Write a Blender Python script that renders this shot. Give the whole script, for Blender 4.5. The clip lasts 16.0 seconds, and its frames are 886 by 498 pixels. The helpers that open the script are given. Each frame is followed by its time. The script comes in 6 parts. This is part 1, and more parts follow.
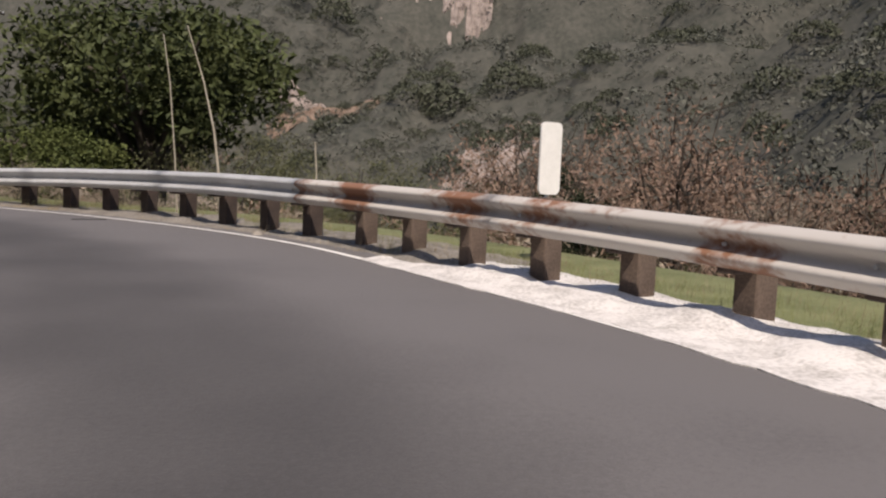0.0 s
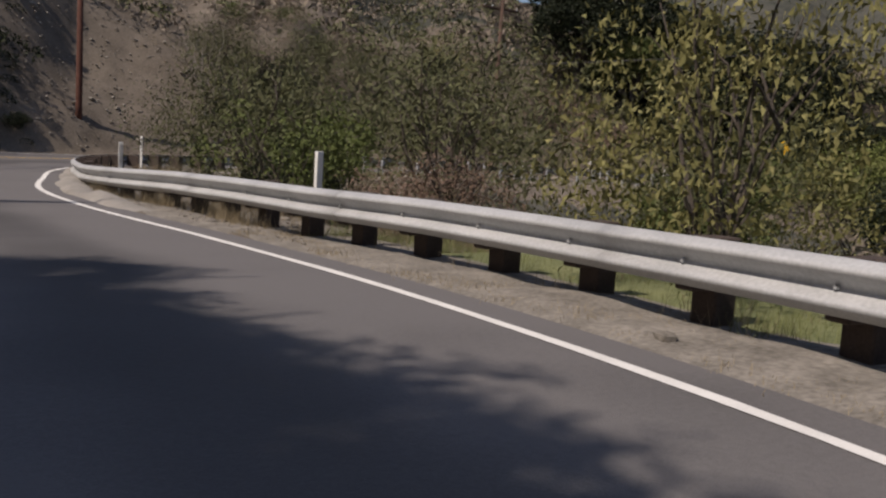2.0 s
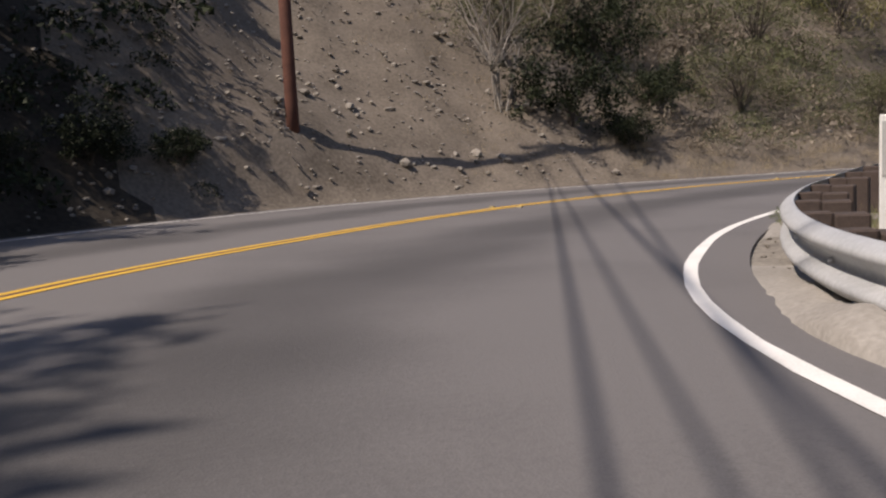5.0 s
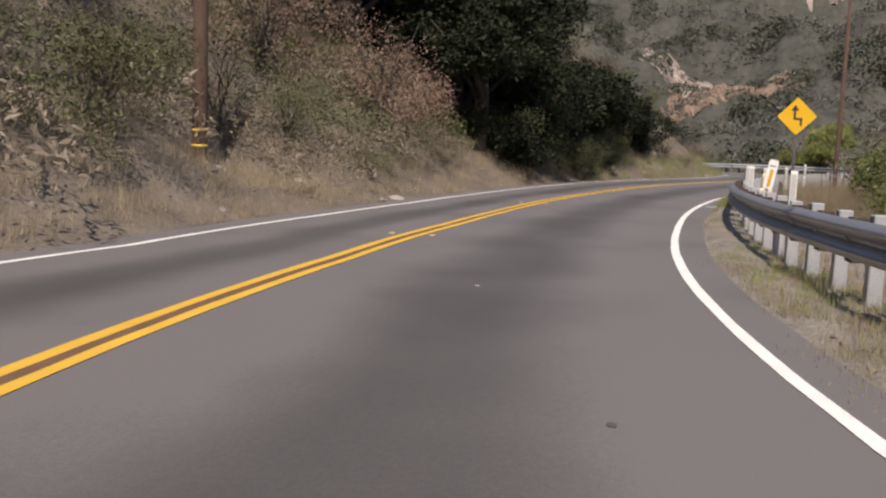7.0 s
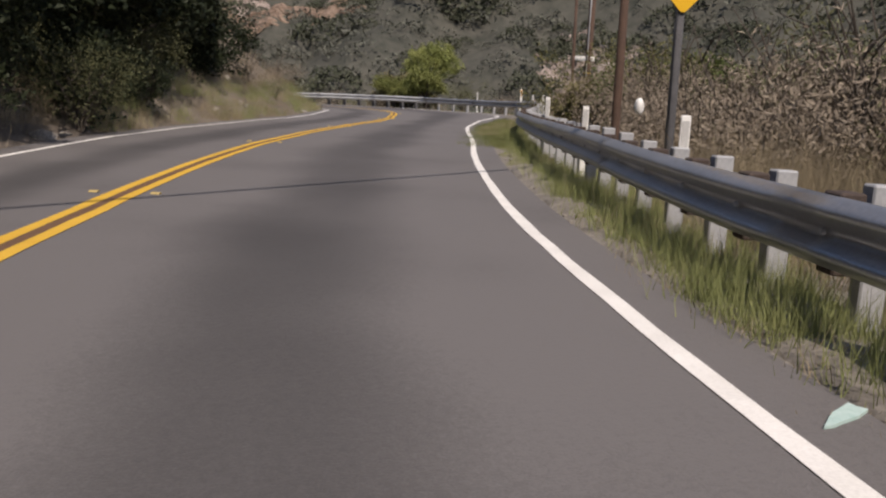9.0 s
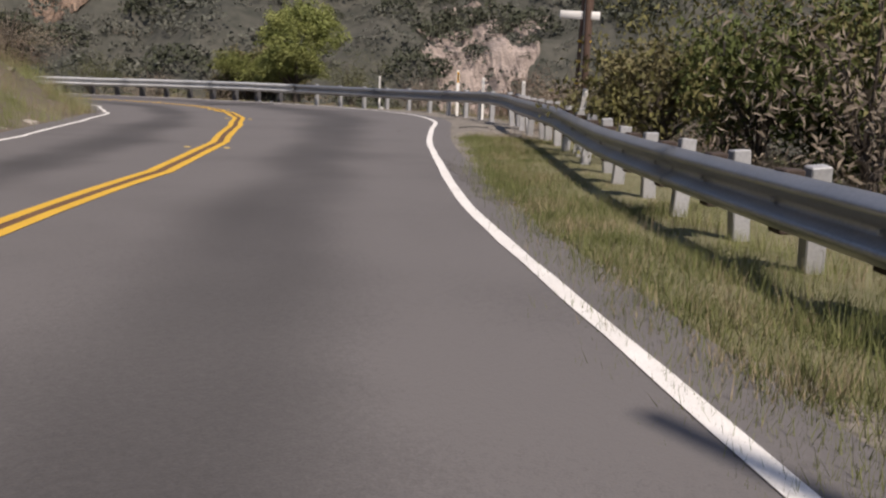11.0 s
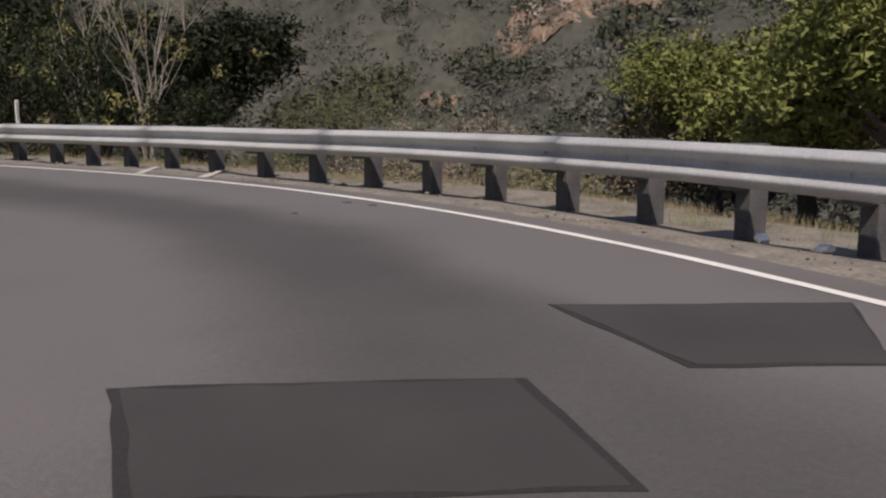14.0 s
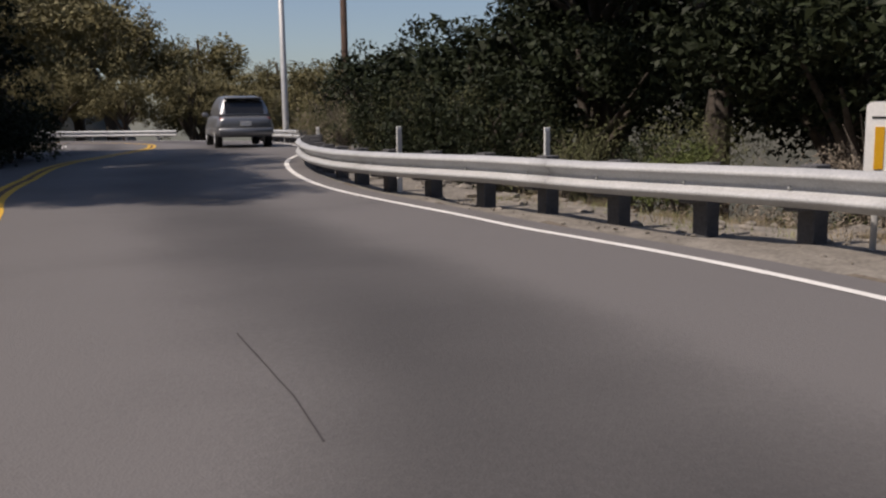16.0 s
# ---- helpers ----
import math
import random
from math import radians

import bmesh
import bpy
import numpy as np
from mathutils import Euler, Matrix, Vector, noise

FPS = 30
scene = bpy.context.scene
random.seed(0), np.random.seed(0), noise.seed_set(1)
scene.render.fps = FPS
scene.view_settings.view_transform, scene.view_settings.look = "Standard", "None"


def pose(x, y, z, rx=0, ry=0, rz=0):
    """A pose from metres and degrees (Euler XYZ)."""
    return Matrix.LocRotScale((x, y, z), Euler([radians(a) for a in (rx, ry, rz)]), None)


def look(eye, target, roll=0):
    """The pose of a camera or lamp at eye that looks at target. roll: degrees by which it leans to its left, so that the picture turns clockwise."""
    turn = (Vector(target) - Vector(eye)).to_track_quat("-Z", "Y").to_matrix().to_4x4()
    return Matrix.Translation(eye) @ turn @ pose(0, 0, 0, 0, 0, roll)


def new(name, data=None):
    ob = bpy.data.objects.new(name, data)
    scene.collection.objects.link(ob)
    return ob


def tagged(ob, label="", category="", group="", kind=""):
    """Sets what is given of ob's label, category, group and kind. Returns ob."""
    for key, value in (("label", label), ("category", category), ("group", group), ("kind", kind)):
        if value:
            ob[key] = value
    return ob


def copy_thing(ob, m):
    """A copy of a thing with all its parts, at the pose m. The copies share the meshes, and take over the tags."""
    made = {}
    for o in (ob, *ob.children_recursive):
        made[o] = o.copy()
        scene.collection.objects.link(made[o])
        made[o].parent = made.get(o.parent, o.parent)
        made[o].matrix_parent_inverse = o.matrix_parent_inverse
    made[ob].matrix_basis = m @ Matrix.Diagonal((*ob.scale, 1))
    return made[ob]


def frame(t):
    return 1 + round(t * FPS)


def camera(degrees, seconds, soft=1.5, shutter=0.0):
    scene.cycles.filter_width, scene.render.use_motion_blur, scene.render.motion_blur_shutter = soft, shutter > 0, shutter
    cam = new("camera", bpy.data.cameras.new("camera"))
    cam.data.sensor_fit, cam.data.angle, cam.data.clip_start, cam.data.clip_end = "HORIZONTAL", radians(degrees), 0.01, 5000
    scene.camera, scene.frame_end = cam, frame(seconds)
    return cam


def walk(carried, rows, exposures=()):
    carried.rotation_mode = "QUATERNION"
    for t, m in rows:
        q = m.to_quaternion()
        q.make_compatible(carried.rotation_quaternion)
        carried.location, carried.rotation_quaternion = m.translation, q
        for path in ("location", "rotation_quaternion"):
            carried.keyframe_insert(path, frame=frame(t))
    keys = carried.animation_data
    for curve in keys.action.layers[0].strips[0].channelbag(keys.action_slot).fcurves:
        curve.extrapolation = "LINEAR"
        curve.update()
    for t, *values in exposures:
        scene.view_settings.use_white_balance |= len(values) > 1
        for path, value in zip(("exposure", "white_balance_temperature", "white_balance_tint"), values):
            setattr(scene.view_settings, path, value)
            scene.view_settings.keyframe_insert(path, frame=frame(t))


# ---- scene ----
cam = camera(54.10, 16.0, soft=2.3)
# seconds, place, heading, tilt and lean of the carried camera
PATH = [
    (0, 1.60, 0.80, 0.920, 0.03, -5.01, 2.49),
    (0.5, 5.89, 2.12, 0.837, 13.19, -4.54, 4.02),
    (1, 9.68, 4.28, 0.848, 25.67, -4.25, 5.36),
    (1.5, 12.68, 7.17, 0.792, 43.62, -4.63, 5.77),
    (2, 14.15, 10.84, 0.979, 59.29, -6.26, 3.51),
    (2.5, 14.86, 14.66, 0.900, 76.76, -6.43, 3.01),
    (3, 14.65, 18.44, 0.809, 90.97, -6.64, 3.74),
    (3.2, 14.56, 19.83, 0.784, 93.81, -6.91, 3.96),
    (3.5, 14.01, 21.97, 0.791, 94.18, -6.76, 2.83),
    (4, 13.62, 25.71, 0.802, 85.54, -6.50, 0.95),
    (4.5, 13.93, 29.70, 0.814, 74.89, -6.25, -0.93),
    (5, 14.98, 33.79, 0.824, 66.14, -6.00, -2.82),
    (5.3, 15.95, 36.22, 0.831, 59.85, -5.85, -3.94),
    (5.5, 16.93, 37.66, 0.864, 54.68, -5.72, -4.12),
    (6, 19.91, 40.84, 0.844, 40.70, -5.05, -3.70),
    (6.5, 23.41, 43.58, 1.000, 25.80, -5.12, -1.63),
    (7, 27.36, 45.54, 1.085, 12.23, -6.66, 2.09),
    (7.5, 31.67, 46.39, 1.022, -0.41, -10.30, 3.06),
    (8, 36.11, 46.61, 0.976, -7.80, -10.31, 3.43),
    (8.5, 40.63, 46.41, 0.984, -12.94, -9.96, 3.27),
    (9, 45.10, 45.80, 0.952, -16.47, -10.20, 2.32),
    (9.2, 46.83, 45.52, 0.936, -17.52, -10.73, 2.52),
    (9.5, 49.42, 45.06, 0.947, -19.31, -10.79, 2.41),
    (10, 53.72, 44.04, 0.965, -22.35, -10.87, 2.23),
    (10.5, 58.01, 42.81, 0.983, -24.28, -10.96, 2.04),
    (11, 62.32, 41.44, 1.002, -25.20, -11.06, 1.86),
    (11.3, 64.90, 40.59, 1.013, -25.91, -11.11, 1.75),
    (11.5, 66.63, 40.01, 0.967, -26.56, -11.78, 1.70),
    (12, 71.01, 38.38, 0.923, -27.19, -11.28, 1.76),
    (12.5, 75.27, 36.80, 0.923, -27.15, -10.01, 2.55),
    (13, 79.47, 35.49, 1.007, -21.41, -9.90, 2.23),
    (13.5, 83.81, 34.95, 0.936, -9.00, -10.26, 1.63),
    (14, 88.07, 35.49, 0.927, 6.63, -9.31, 0.22),
    (14.5, 91.94, 37.26, 0.945, 23.80, -8.04, -0.65),
    (15, 95.13, 40.18, 1.000, 40.78, -7.90, -1.13),
    (15.5, 97.38, 43.75, 0.944, 57.29, -8.85, -1.40),
    (16, 98.33, 47.63, 0.970, 72.04, -8.18, -0.82),
]
walk(cam, [(t, pose(x, y, z, 90 + tilt, 0, head - 90) @ pose(0, 0, 0, 0, 0, lean)) for t, x, y, z, head, tilt, lean in PATH],
     [(0, 0.1, 7080, 17), (1.3, -0.05, 7080, 17), (2.0, -0.2, 7080, 17), (2.6, -0.05, 7080, 17), (3.2, 0.1, 7080, 17), (6.6, 0.25, 7080, 17), (7.6, 0.15, 7080, 17), (9.0, 0.0, 7080, 17), (12.0, 0.1, 7080, 17), (13.2, 0.0, 7080, 17), (14.5, -0.2, 7080, 17), (16, -0.05, 7080, 17)])

# ---------------------------------------------------------------- light
SUN_HEADING, SUN_HEIGHT = 186.0, 53.0     # degrees, heading counted from +x towards +y
world = bpy.data.worlds.new("sky")
scene.world = world
world.use_nodes = True
wn = world.node_tree
sky = wn.nodes.new("ShaderNodeTexSky")
sky.sky_type = "NISHITA"
sky.sun_disc = False
sky.dust_density, sky.air_density, sky.ozone_density = 1.3, 1.0, 3.5
sky.sun_elevation = radians(SUN_HEIGHT)
sky.sun_rotation = radians(90 - SUN_HEADING)
wn.nodes["Background"].inputs["Strength"].default_value = 0.105
wn.links.new(sky.outputs[0], wn.nodes["Background"].inputs["Color"])
sun = new("sun", bpy.data.lights.new("sun", "SUN"))
sun.data.energy, sun.data.angle, sun.data.color = 4.3, radians(0.6), (1.0, 0.94, 0.86)
_a, _e = radians(SUN_HEADING), radians(SUN_HEIGHT)
sun.matrix_world = look((60 * math.cos(_a), 60 * math.sin(_a), 60), (0, 0, 60 - 60 * math.tan(_e)))
scene.view_settings.exposure = 0.0


# ---------------------------------------------------------------- materials
def material(name, low, high, scale=4.0, fine=60.0, rough=0.85, bump=0.3, metal=0.0, mix=0.5, random_tint=0.0, detail=6.0, lo=0.33, hi=0.67, gloss=0.5):
    """A surface whose colour wanders between two tones at two scales, with fine relief."""
    m = bpy.data.materials.new(name)
    m.use_nodes = True
    nt = m.node_tree
    bsdf = nt.nodes["Principled BSDF"]
    co = nt.nodes.new("ShaderNodeTexCoord")
    n1, n2 = nt.nodes.new("ShaderNodeTexNoise"), nt.nodes.new("ShaderNodeTexNoise")
    n1.inputs["Scale"].default_value, n1.inputs["Detail"].default_value = scale, detail
    n2.inputs["Scale"].default_value, n2.inputs["Detail"].default_value = fine, 3.0
    nt.links.new(co.outputs["Object"], n1.inputs["Vector"])
    nt.links.new(co.outputs["Object"], n2.inputs["Vector"])
    blend = nt.nodes.new("ShaderNodeMix")
    blend.inputs[0].default_value = mix
    nt.links.new(n1.outputs[0], blend.inputs[2])
    nt.links.new(n2.outputs[0], blend.inputs[3])
    ramp = nt.nodes.new("ShaderNodeValToRGB")
    ramp.color_ramp.elements[0].position, ramp.color_ramp.elements[0].color = lo, (*low, 1)
    ramp.color_ramp.elements[1].position, ramp.color_ramp.elements[1].color = hi, (*high, 1)
    nt.links.new(blend.outputs[0], ramp.inputs[0])
    colour = ramp.outputs[0]
    if random_tint:
        info = nt.nodes.new("ShaderNodeObjectInfo")
        geo = nt.nodes.new("ShaderNodeNewGeometry")
        add = nt.nodes.new("ShaderNodeMath")
        add.operation = "ADD"
        nt.links.new(info.outputs["Random"], add.inputs[0])
        nt.links.new(geo.outputs["Random Per Island"], add.inputs[1])
        rng = nt.nodes.new("ShaderNodeMapRange")
        rng.inputs["From Max"].default_value = 2.0
        rng.inputs["To Min"].default_value, rng.inputs["To Max"].default_value = 1 - random_tint, 1 + random_tint
        nt.links.new(add.outputs[0], rng.inputs["Value"])
        hsv = nt.nodes.new("ShaderNodeHueSaturation")
        nt.links.new(rng.outputs[0], hsv.inputs["Value"])
        nt.links.new(colour, hsv.inputs["Color"])
        colour = hsv.outputs[0]
    nt.links.new(colour, bsdf.inputs["Base Color"])
    bsdf.inputs["Roughness"].default_value = rough
    bsdf.inputs["Metallic"].default_value = metal
    bsdf.inputs["Specular IOR Level"].default_value = gloss
    if bump:
        b = nt.nodes.new("ShaderNodeBump")
        b.inputs["Strength"].default_value, b.inputs["Distance"].default_value = bump, 0.02
        nt.links.new(blend.outputs[0], b.inputs["Height"])
        nt.links.new(b.outputs[0], bsdf.inputs["Normal"])
    return m


WHITE = material("road_white", (0.62, 0.61, 0.58), (0.80, 0.79, 0.76), 3, 90, 0.8, 0.2)
YELLOW = material("road_yellow", (0.55, 0.32, 0.03), (0.68, 0.42, 0.05), 3, 90, 0.8, 0.2)
GROUND = material("dry_ground", (0.09, 0.076, 0.061), (0.205, 0.175, 0.143), 0.9, 14, 0.95, 0.9, gloss=0.15)
# hill ground with the distance haze greyed into its colour
CHAPARRAL_HAZE = material("chaparral_haze_ground", (0.042, 0.046, 0.038), (0.098, 0.095, 0.08), 0.10, 0.7, 0.95, 1.0, detail=10, gloss=0.15)
SHOULDER = material("shoulder_dirt", (0.105, 0.095, 0.08), (0.285, 0.26, 0.225), 3.2, 26, 0.95, 0.8)
STEEL = material("galvanised_steel", (0.36, 0.37, 0.375), (0.52, 0.53, 0.535), 2.2, 40, 0.5, 0.1, metal=0.15, gloss=0.35)
NEW_STEEL = material("smooth_galvanised_steel", (0.30, 0.305, 0.315), (0.43, 0.435, 0.445), 2.2, 40, 0.40, 0.06, metal=0.75)
POST_WOOD = material("creosoted_wood", (0.032, 0.024, 0.021), (0.08, 0.057, 0.046), 5, 60, 0.9, 0.4)
POST_STEEL = material("galvanised_post", (0.30, 0.31, 0.325), (0.44, 0.45, 0.46), 4, 50, 0.6, 0.15, metal=0.15)
PLASTIC = material("white_plastic", (0.72, 0.72, 0.69), (0.85, 0.85, 0.82), 6, 60, 0.6, 0.1)
POLE = material("pole_wood", (0.05, 0.032, 0.024), (0.11, 0.065, 0.045), 3, 50, 0.9, 0.4)
LEAF = material("leaf_green", (0.062, 0.085, 0.027), (0.125, 0.145, 0.048), 2, 20, 0.6, 0.0, random_tint=0.45, gloss=0.15)
# dark oak leaves, lowered to near black to carry the shade in their colour
LEAF_DARK_SHADE = material("leaf_dark_shade", (0.011, 0.016, 0.008), (0.029, 0.037, 0.017), 2, 20, 0.6, 0.0, random_tint=0.45, gloss=0.15)
VERGE = material("grassy_soil", (0.10, 0.105, 0.05), (0.22, 0.205, 0.12), 1.6, 16, 0.95, 0.8)
# near-black ground: the deep shade of the bank is put into its colour
SHADE_SOIL = material("shade_soil", (0.028, 0.024, 0.019), (0.065, 0.055, 0.044), 0.8, 12, 0.95, 0.9, gloss=0.15)
BARK = material("bark", (0.045, 0.037, 0.03), (0.11, 0.092, 0.075), 4, 40, 0.95, 0.6)


# ---------------------------------------------------------------- curves of the plan
def smooth(points, step=0.25):
    """A Catmull-Rom curve through control points, sampled at even steps."""
    p = np.array(points, float)
    p = np.vstack([2 * p[0] - p[1], p, 2 * p[-1] - p[-2]])
    out = []
    for i in range(1, len(p) - 2):
        a, b, c, d = p[i - 1:i + 3]
        u = np.linspace(0, 1, 40, endpoint=False)[:, None]
        out.append(0.5 * (2 * b + (c - a) * u + (2 * a - 5 * b + 4 * c - d) * u ** 2 + (3 * b - a - 3 * c + d) * u ** 3))
    q = np.vstack(out + [p[-2:-1]])
    s = np.concatenate([[0], np.cumsum(np.linalg.norm(np.diff(q, axis=0), axis=1))])
    even = np.arange(0, s[-1], step)
    return np.stack([np.interp(even, s, q[:, 0]), np.interp(even, s, q[:, 1])], 1)


EDGE = smooth([(-40, -8), (-24, -7.1), (-10.1, -5.31), (-4.21, -4.24), (-0.78, -3.27), (2.6, -2.06), (5.97, -0.84), (9.13, 0.85), (12.18, 2.8), (14.61, 5.48),
               (16.4, 8.66), (17.01, 12.24), (17, 15.85), (16.54, 19.42), (15.92, 22.98), (15.69, 26.59), (16.11, 30.19), (16.68, 33.74), (17.9, 37.14), (20.3, 39.84),
               (23.27, 41.83), (26.51, 43.32), (29.9, 44.35), (33.46, 44.89), (37.07, 45.04), (40.67, 44.87), (44.26, 44.54), (47.82, 44.02), (51.37, 43.33), (54.81, 42.45),
               (58.31, 41.44), (61.71, 40.35), (65.17, 39.33), (68.61, 38.28), (71.97, 36.99), (75.3, 35.64), (78.57, 34.13), (81.86, 32.62), (85.45, 31.86), (89.08, 32.35),
               (92.39, 33.88), (95.33, 35.98), (97.79, 38.65), (99.66, 41.72), (101.05, 45.03), (101.88, 48.5), (101.98, 52.09), (101.4, 55.64), (100.53, 59.97), (100.73, 65.01),
               (101.9, 70.5), (102.9, 79), (102.2, 87), (98.2, 93.2), (90.5, 96.5), (70, 100)])
STEP = 0.25
TAN = np.gradient(EDGE, axis=0)
TAN /= np.linalg.norm(TAN, axis=1)[:, None]
RIGHT = np.stack([TAN[:, 1], -TAN[:, 0]], 1)          # to the right of the way driven
ARC = np.arange(len(EDGE)) * STEP


def station(x, y):
    """Arc length of the edge line nearest to a place, and the distance to its right."""
    d = EDGE - (x, y)
    i = int(np.argmin((d ** 2).sum(1)))
    return ARC[i], float(np.dot((x, y) - EDGE[i], RIGHT[i]))


def along(s, off=0.0):
    i = np.interp(s, ARC, np.arange(len(ARC)))
    return np.array([np.interp(i, np.arange(len(ARC)), EDGE[:, k]) + off * np.interp(i, np.arange(len(ARC)), RIGHT[:, k]) for k in (0, 1)])


def heading(s):
    i = min(len(ARC) - 1, max(0, int(round(s / STEP))))
    return math.atan2(TAN[i, 1], TAN[i, 0])


def by_arc(step, values, first=30.0):
    """A quantity at even steps along the road."""
    at = first + step * np.arange(len(values))
    return lambda s: np.interp(s, at, values)


# width of the near and the far lane, place of the post line and height of the rail, all from the edge line
LANE = by_arc(4.0, [
    5.1, 5.29, 5.42, 5.48, 5.54, 5.6, 5.33, 5.05, 4.52, 3.97, 3.4, 3.13, 3.32, 4.05, 4.59, 4.79, 4.42, 4.4, 4.09, 3.62, 3.23, 3.09, 3.1, 3.16, 3.23, 3.44, 3.58, 3.55, 3.23, 2.91, 3.09, 3.78, 4.71, 5.2, 4.9, 4.25, 3.95, 4.05, 4.5, 4.75, 4.85, 4.7, 4.2, 4.2, 4.6, 4.8])
FAR = by_arc(4.0, [
    3, 3, 3, 3, 3, 3, 3.01, 3.02, 3.04, 3.03, 2.93, 2.75, 2.6, 2.65, 3.31, 4.24, 4.74, 4.53, 3.54, 2.68, 2.2, 2.11, 2, 2.04, 2.17, 2.31, 2.54, 2.66, 2.69,
    2.73, 2.83, 2.93, 3, 3, 3, 3, 3, 3, 3, 3, 3, 3, 3, 3, 3, 3])
RAIL_OFF = by_arc(2.0, [
    1.74, 1.68, 1.61, 1.53, 1.44, 1.34, 1.22, 1.09, 0.97, 0.89, 0.76, 0.64, 0.61, 0.67, 0.8, 0.92, 1.06, 1.23, 1.37, 1.38, 1.35, 1.35, 1.44, 1.51, 1.44,
    1.24, 1.02, 0.88, 0.83, 0.83, 0.88, 0.94, 0.97, 0.98, 0.91, 0.88, 0.97, 1.14, 1.27, 1.33, 1.3, 1.21, 1.13, 1.04, 1.02, 0.99, 0.95, 0.99, 1.08, 1.15,
    1.19, 1.2, 1.2, 1.21, 1.25, 1.36, 1.52, 1.67, 1.78, 1.91, 2.04, 2.05, 2, 1.93, 1.87, 1.84, 1.82, 1.75, 1.6, 1.43, 1.3, 1.28, 1.3, 1.32, 1.28, 1.29,
    1.44, 1.71, 1.88, 1.78, 1.58, 1.42, 1.2, 1, 0.81, 0.65, 0.57, 0.55, 0.57, 0.58])
RAIL_TOP = by_arc(2.0, [
    0.54, 0.54, 0.54, 0.55, 0.55, 0.57, 0.59, 0.63, 0.67, 0.71, 0.75, 0.76, 0.77, 0.78, 0.76, 0.72, 0.65, 0.59, 0.58, 0.57, 0.57, 0.54, 0.53, 0.5, 0.44,
    0.39, 0.34, 0.33, 0.35, 0.37, 0.38, 0.39, 0.39, 0.41, 0.45, 0.51, 0.57, 0.63, 0.66, 0.66, 0.64, 0.63, 0.62, 0.62, 0.62, 0.61, 0.59, 0.59, 0.6, 0.62,
    0.62, 0.62, 0.61, 0.6, 0.59, 0.58, 0.57, 0.57, 0.57, 0.6, 0.65, 0.66, 0.66, 0.67, 0.69, 0.71, 0.68, 0.65, 0.64, 0.65, 0.66, 0.67, 0.66, 0.65, 0.63,
    0.63, 0.61, 0.6, 0.59, 0.59, 0.59, 0.6, 0.59, 0.57, 0.52, 0.48, 0.46, 0.47, 0.49, 0.5])

# the same width of carriageway, sampled once
LANE_AT = LANE(ARC) + FAR(ARC)
RAIL_AT = RAIL_OFF(ARC)
# the road climbs gently beyond the last bend
CLIMB = np.maximum(ARC - station(101.6, 55)[0], 0)
LIFT_AT = 0.024 * np.minimum(CLIMB, 12) + 0.003 * np.maximum(CLIMB - 12, 0)


def part(name, bm, mat, parent=None, label="", kind="", flat=False):
    """One mesh object from a bmesh."""
    me = bpy.data.meshes.new(name)
    if not flat:
        for f in bm.faces:
            f.smooth = True
    bm.to_mesh(me)
    bm.free()
    me.materials.append(mat)
    ob = new(name, me)
    ob.parent = parent
    return tagged(ob, label, kind=kind)


def mesh_part(name, verts, faces, mat, parent=None, label="", kind="", flat=True):
    me = bpy.data.meshes.new(name)
    me.from_pydata([tuple(map(float, v)) for v in verts], [], [tuple(map(int, f)) for f in faces])
    if not flat:
        me.polygons.foreach_set("use_smooth", [True] * len(me.polygons))
    me.materials.append(mat)
    ob = new(name, me)
    ob.parent = parent
    return tagged(ob, label, kind=kind)


def shared(name, me, m, parent=None):
    ob = new(name, me)
    ob.parent = parent
    ob.matrix_basis = m
    return ob


def thing(name, label, category, m=None, group="", kind=""):
    ob = new(name)
    ob.empty_display_size = 0.2
    if m is not None:
        ob.matrix_basis = m
    return tagged(ob, label, category, group, kind)


# ---------------------------------------------------------------- ground
def steps_of(knots):
    out = []
    for a, b, d in knots:
        out.extend(np.arange(a, b, d))
    return np.array(out + [knots[-1][1]])


def fbm(x, y, scale, seed=0.0):
    """Cheap smooth noise on arrays."""
    v = np.zeros_like(x)
    amp, k = 1.0, 1.0 / scale
    for o in range(4):
        a = seed * 3.1 + o * 1.7
        v += amp * (np.sin(k * (x * math.cos(a) + y * math.sin(a)) * 2.1 + 1.3 * o + seed) * np.cos(k * (-x * math.sin(a + 0.9) + y * math.cos(a + 0.9)) * 1.7 + seed * 2))
        amp *= 0.5
        k *= 2.03
    return v


def lateral(x, y):
    """Arrays: distance to the right of the edge line, arc length, for many places."""
    d, s = np.empty(x.shape), np.empty(x.shape)
    fx, fy, fd, fs = x.ravel(), y.ravel(), d.ravel(), s.ravel()
    E, Rt = EDGE[::2], RIGHT[::2]
    for a in range(0, len(fx), 4000):
        dx = fx[a:a + 4000, None] - E[None, :, 0]
        dy = fy[a:a + 4000, None] - E[None, :, 1]
        q = dx * dx + dy * dy
        i = q.argmin(1)
        r = np.arange(len(i))
        side = np.sign(dx[r, i] * Rt[i, 0] + dy[r, i] * Rt[i, 1])
        fd[a:a + 4000] = side * np.sqrt(q[r, i])
        fs[a:a + 4000] = i * 2 * STEP
    return d, s


def ramp01(v, a, b):
    t = np.clip((v - a) / (b - a), 0, 1)
    return t * t * (3 - 2 * t)


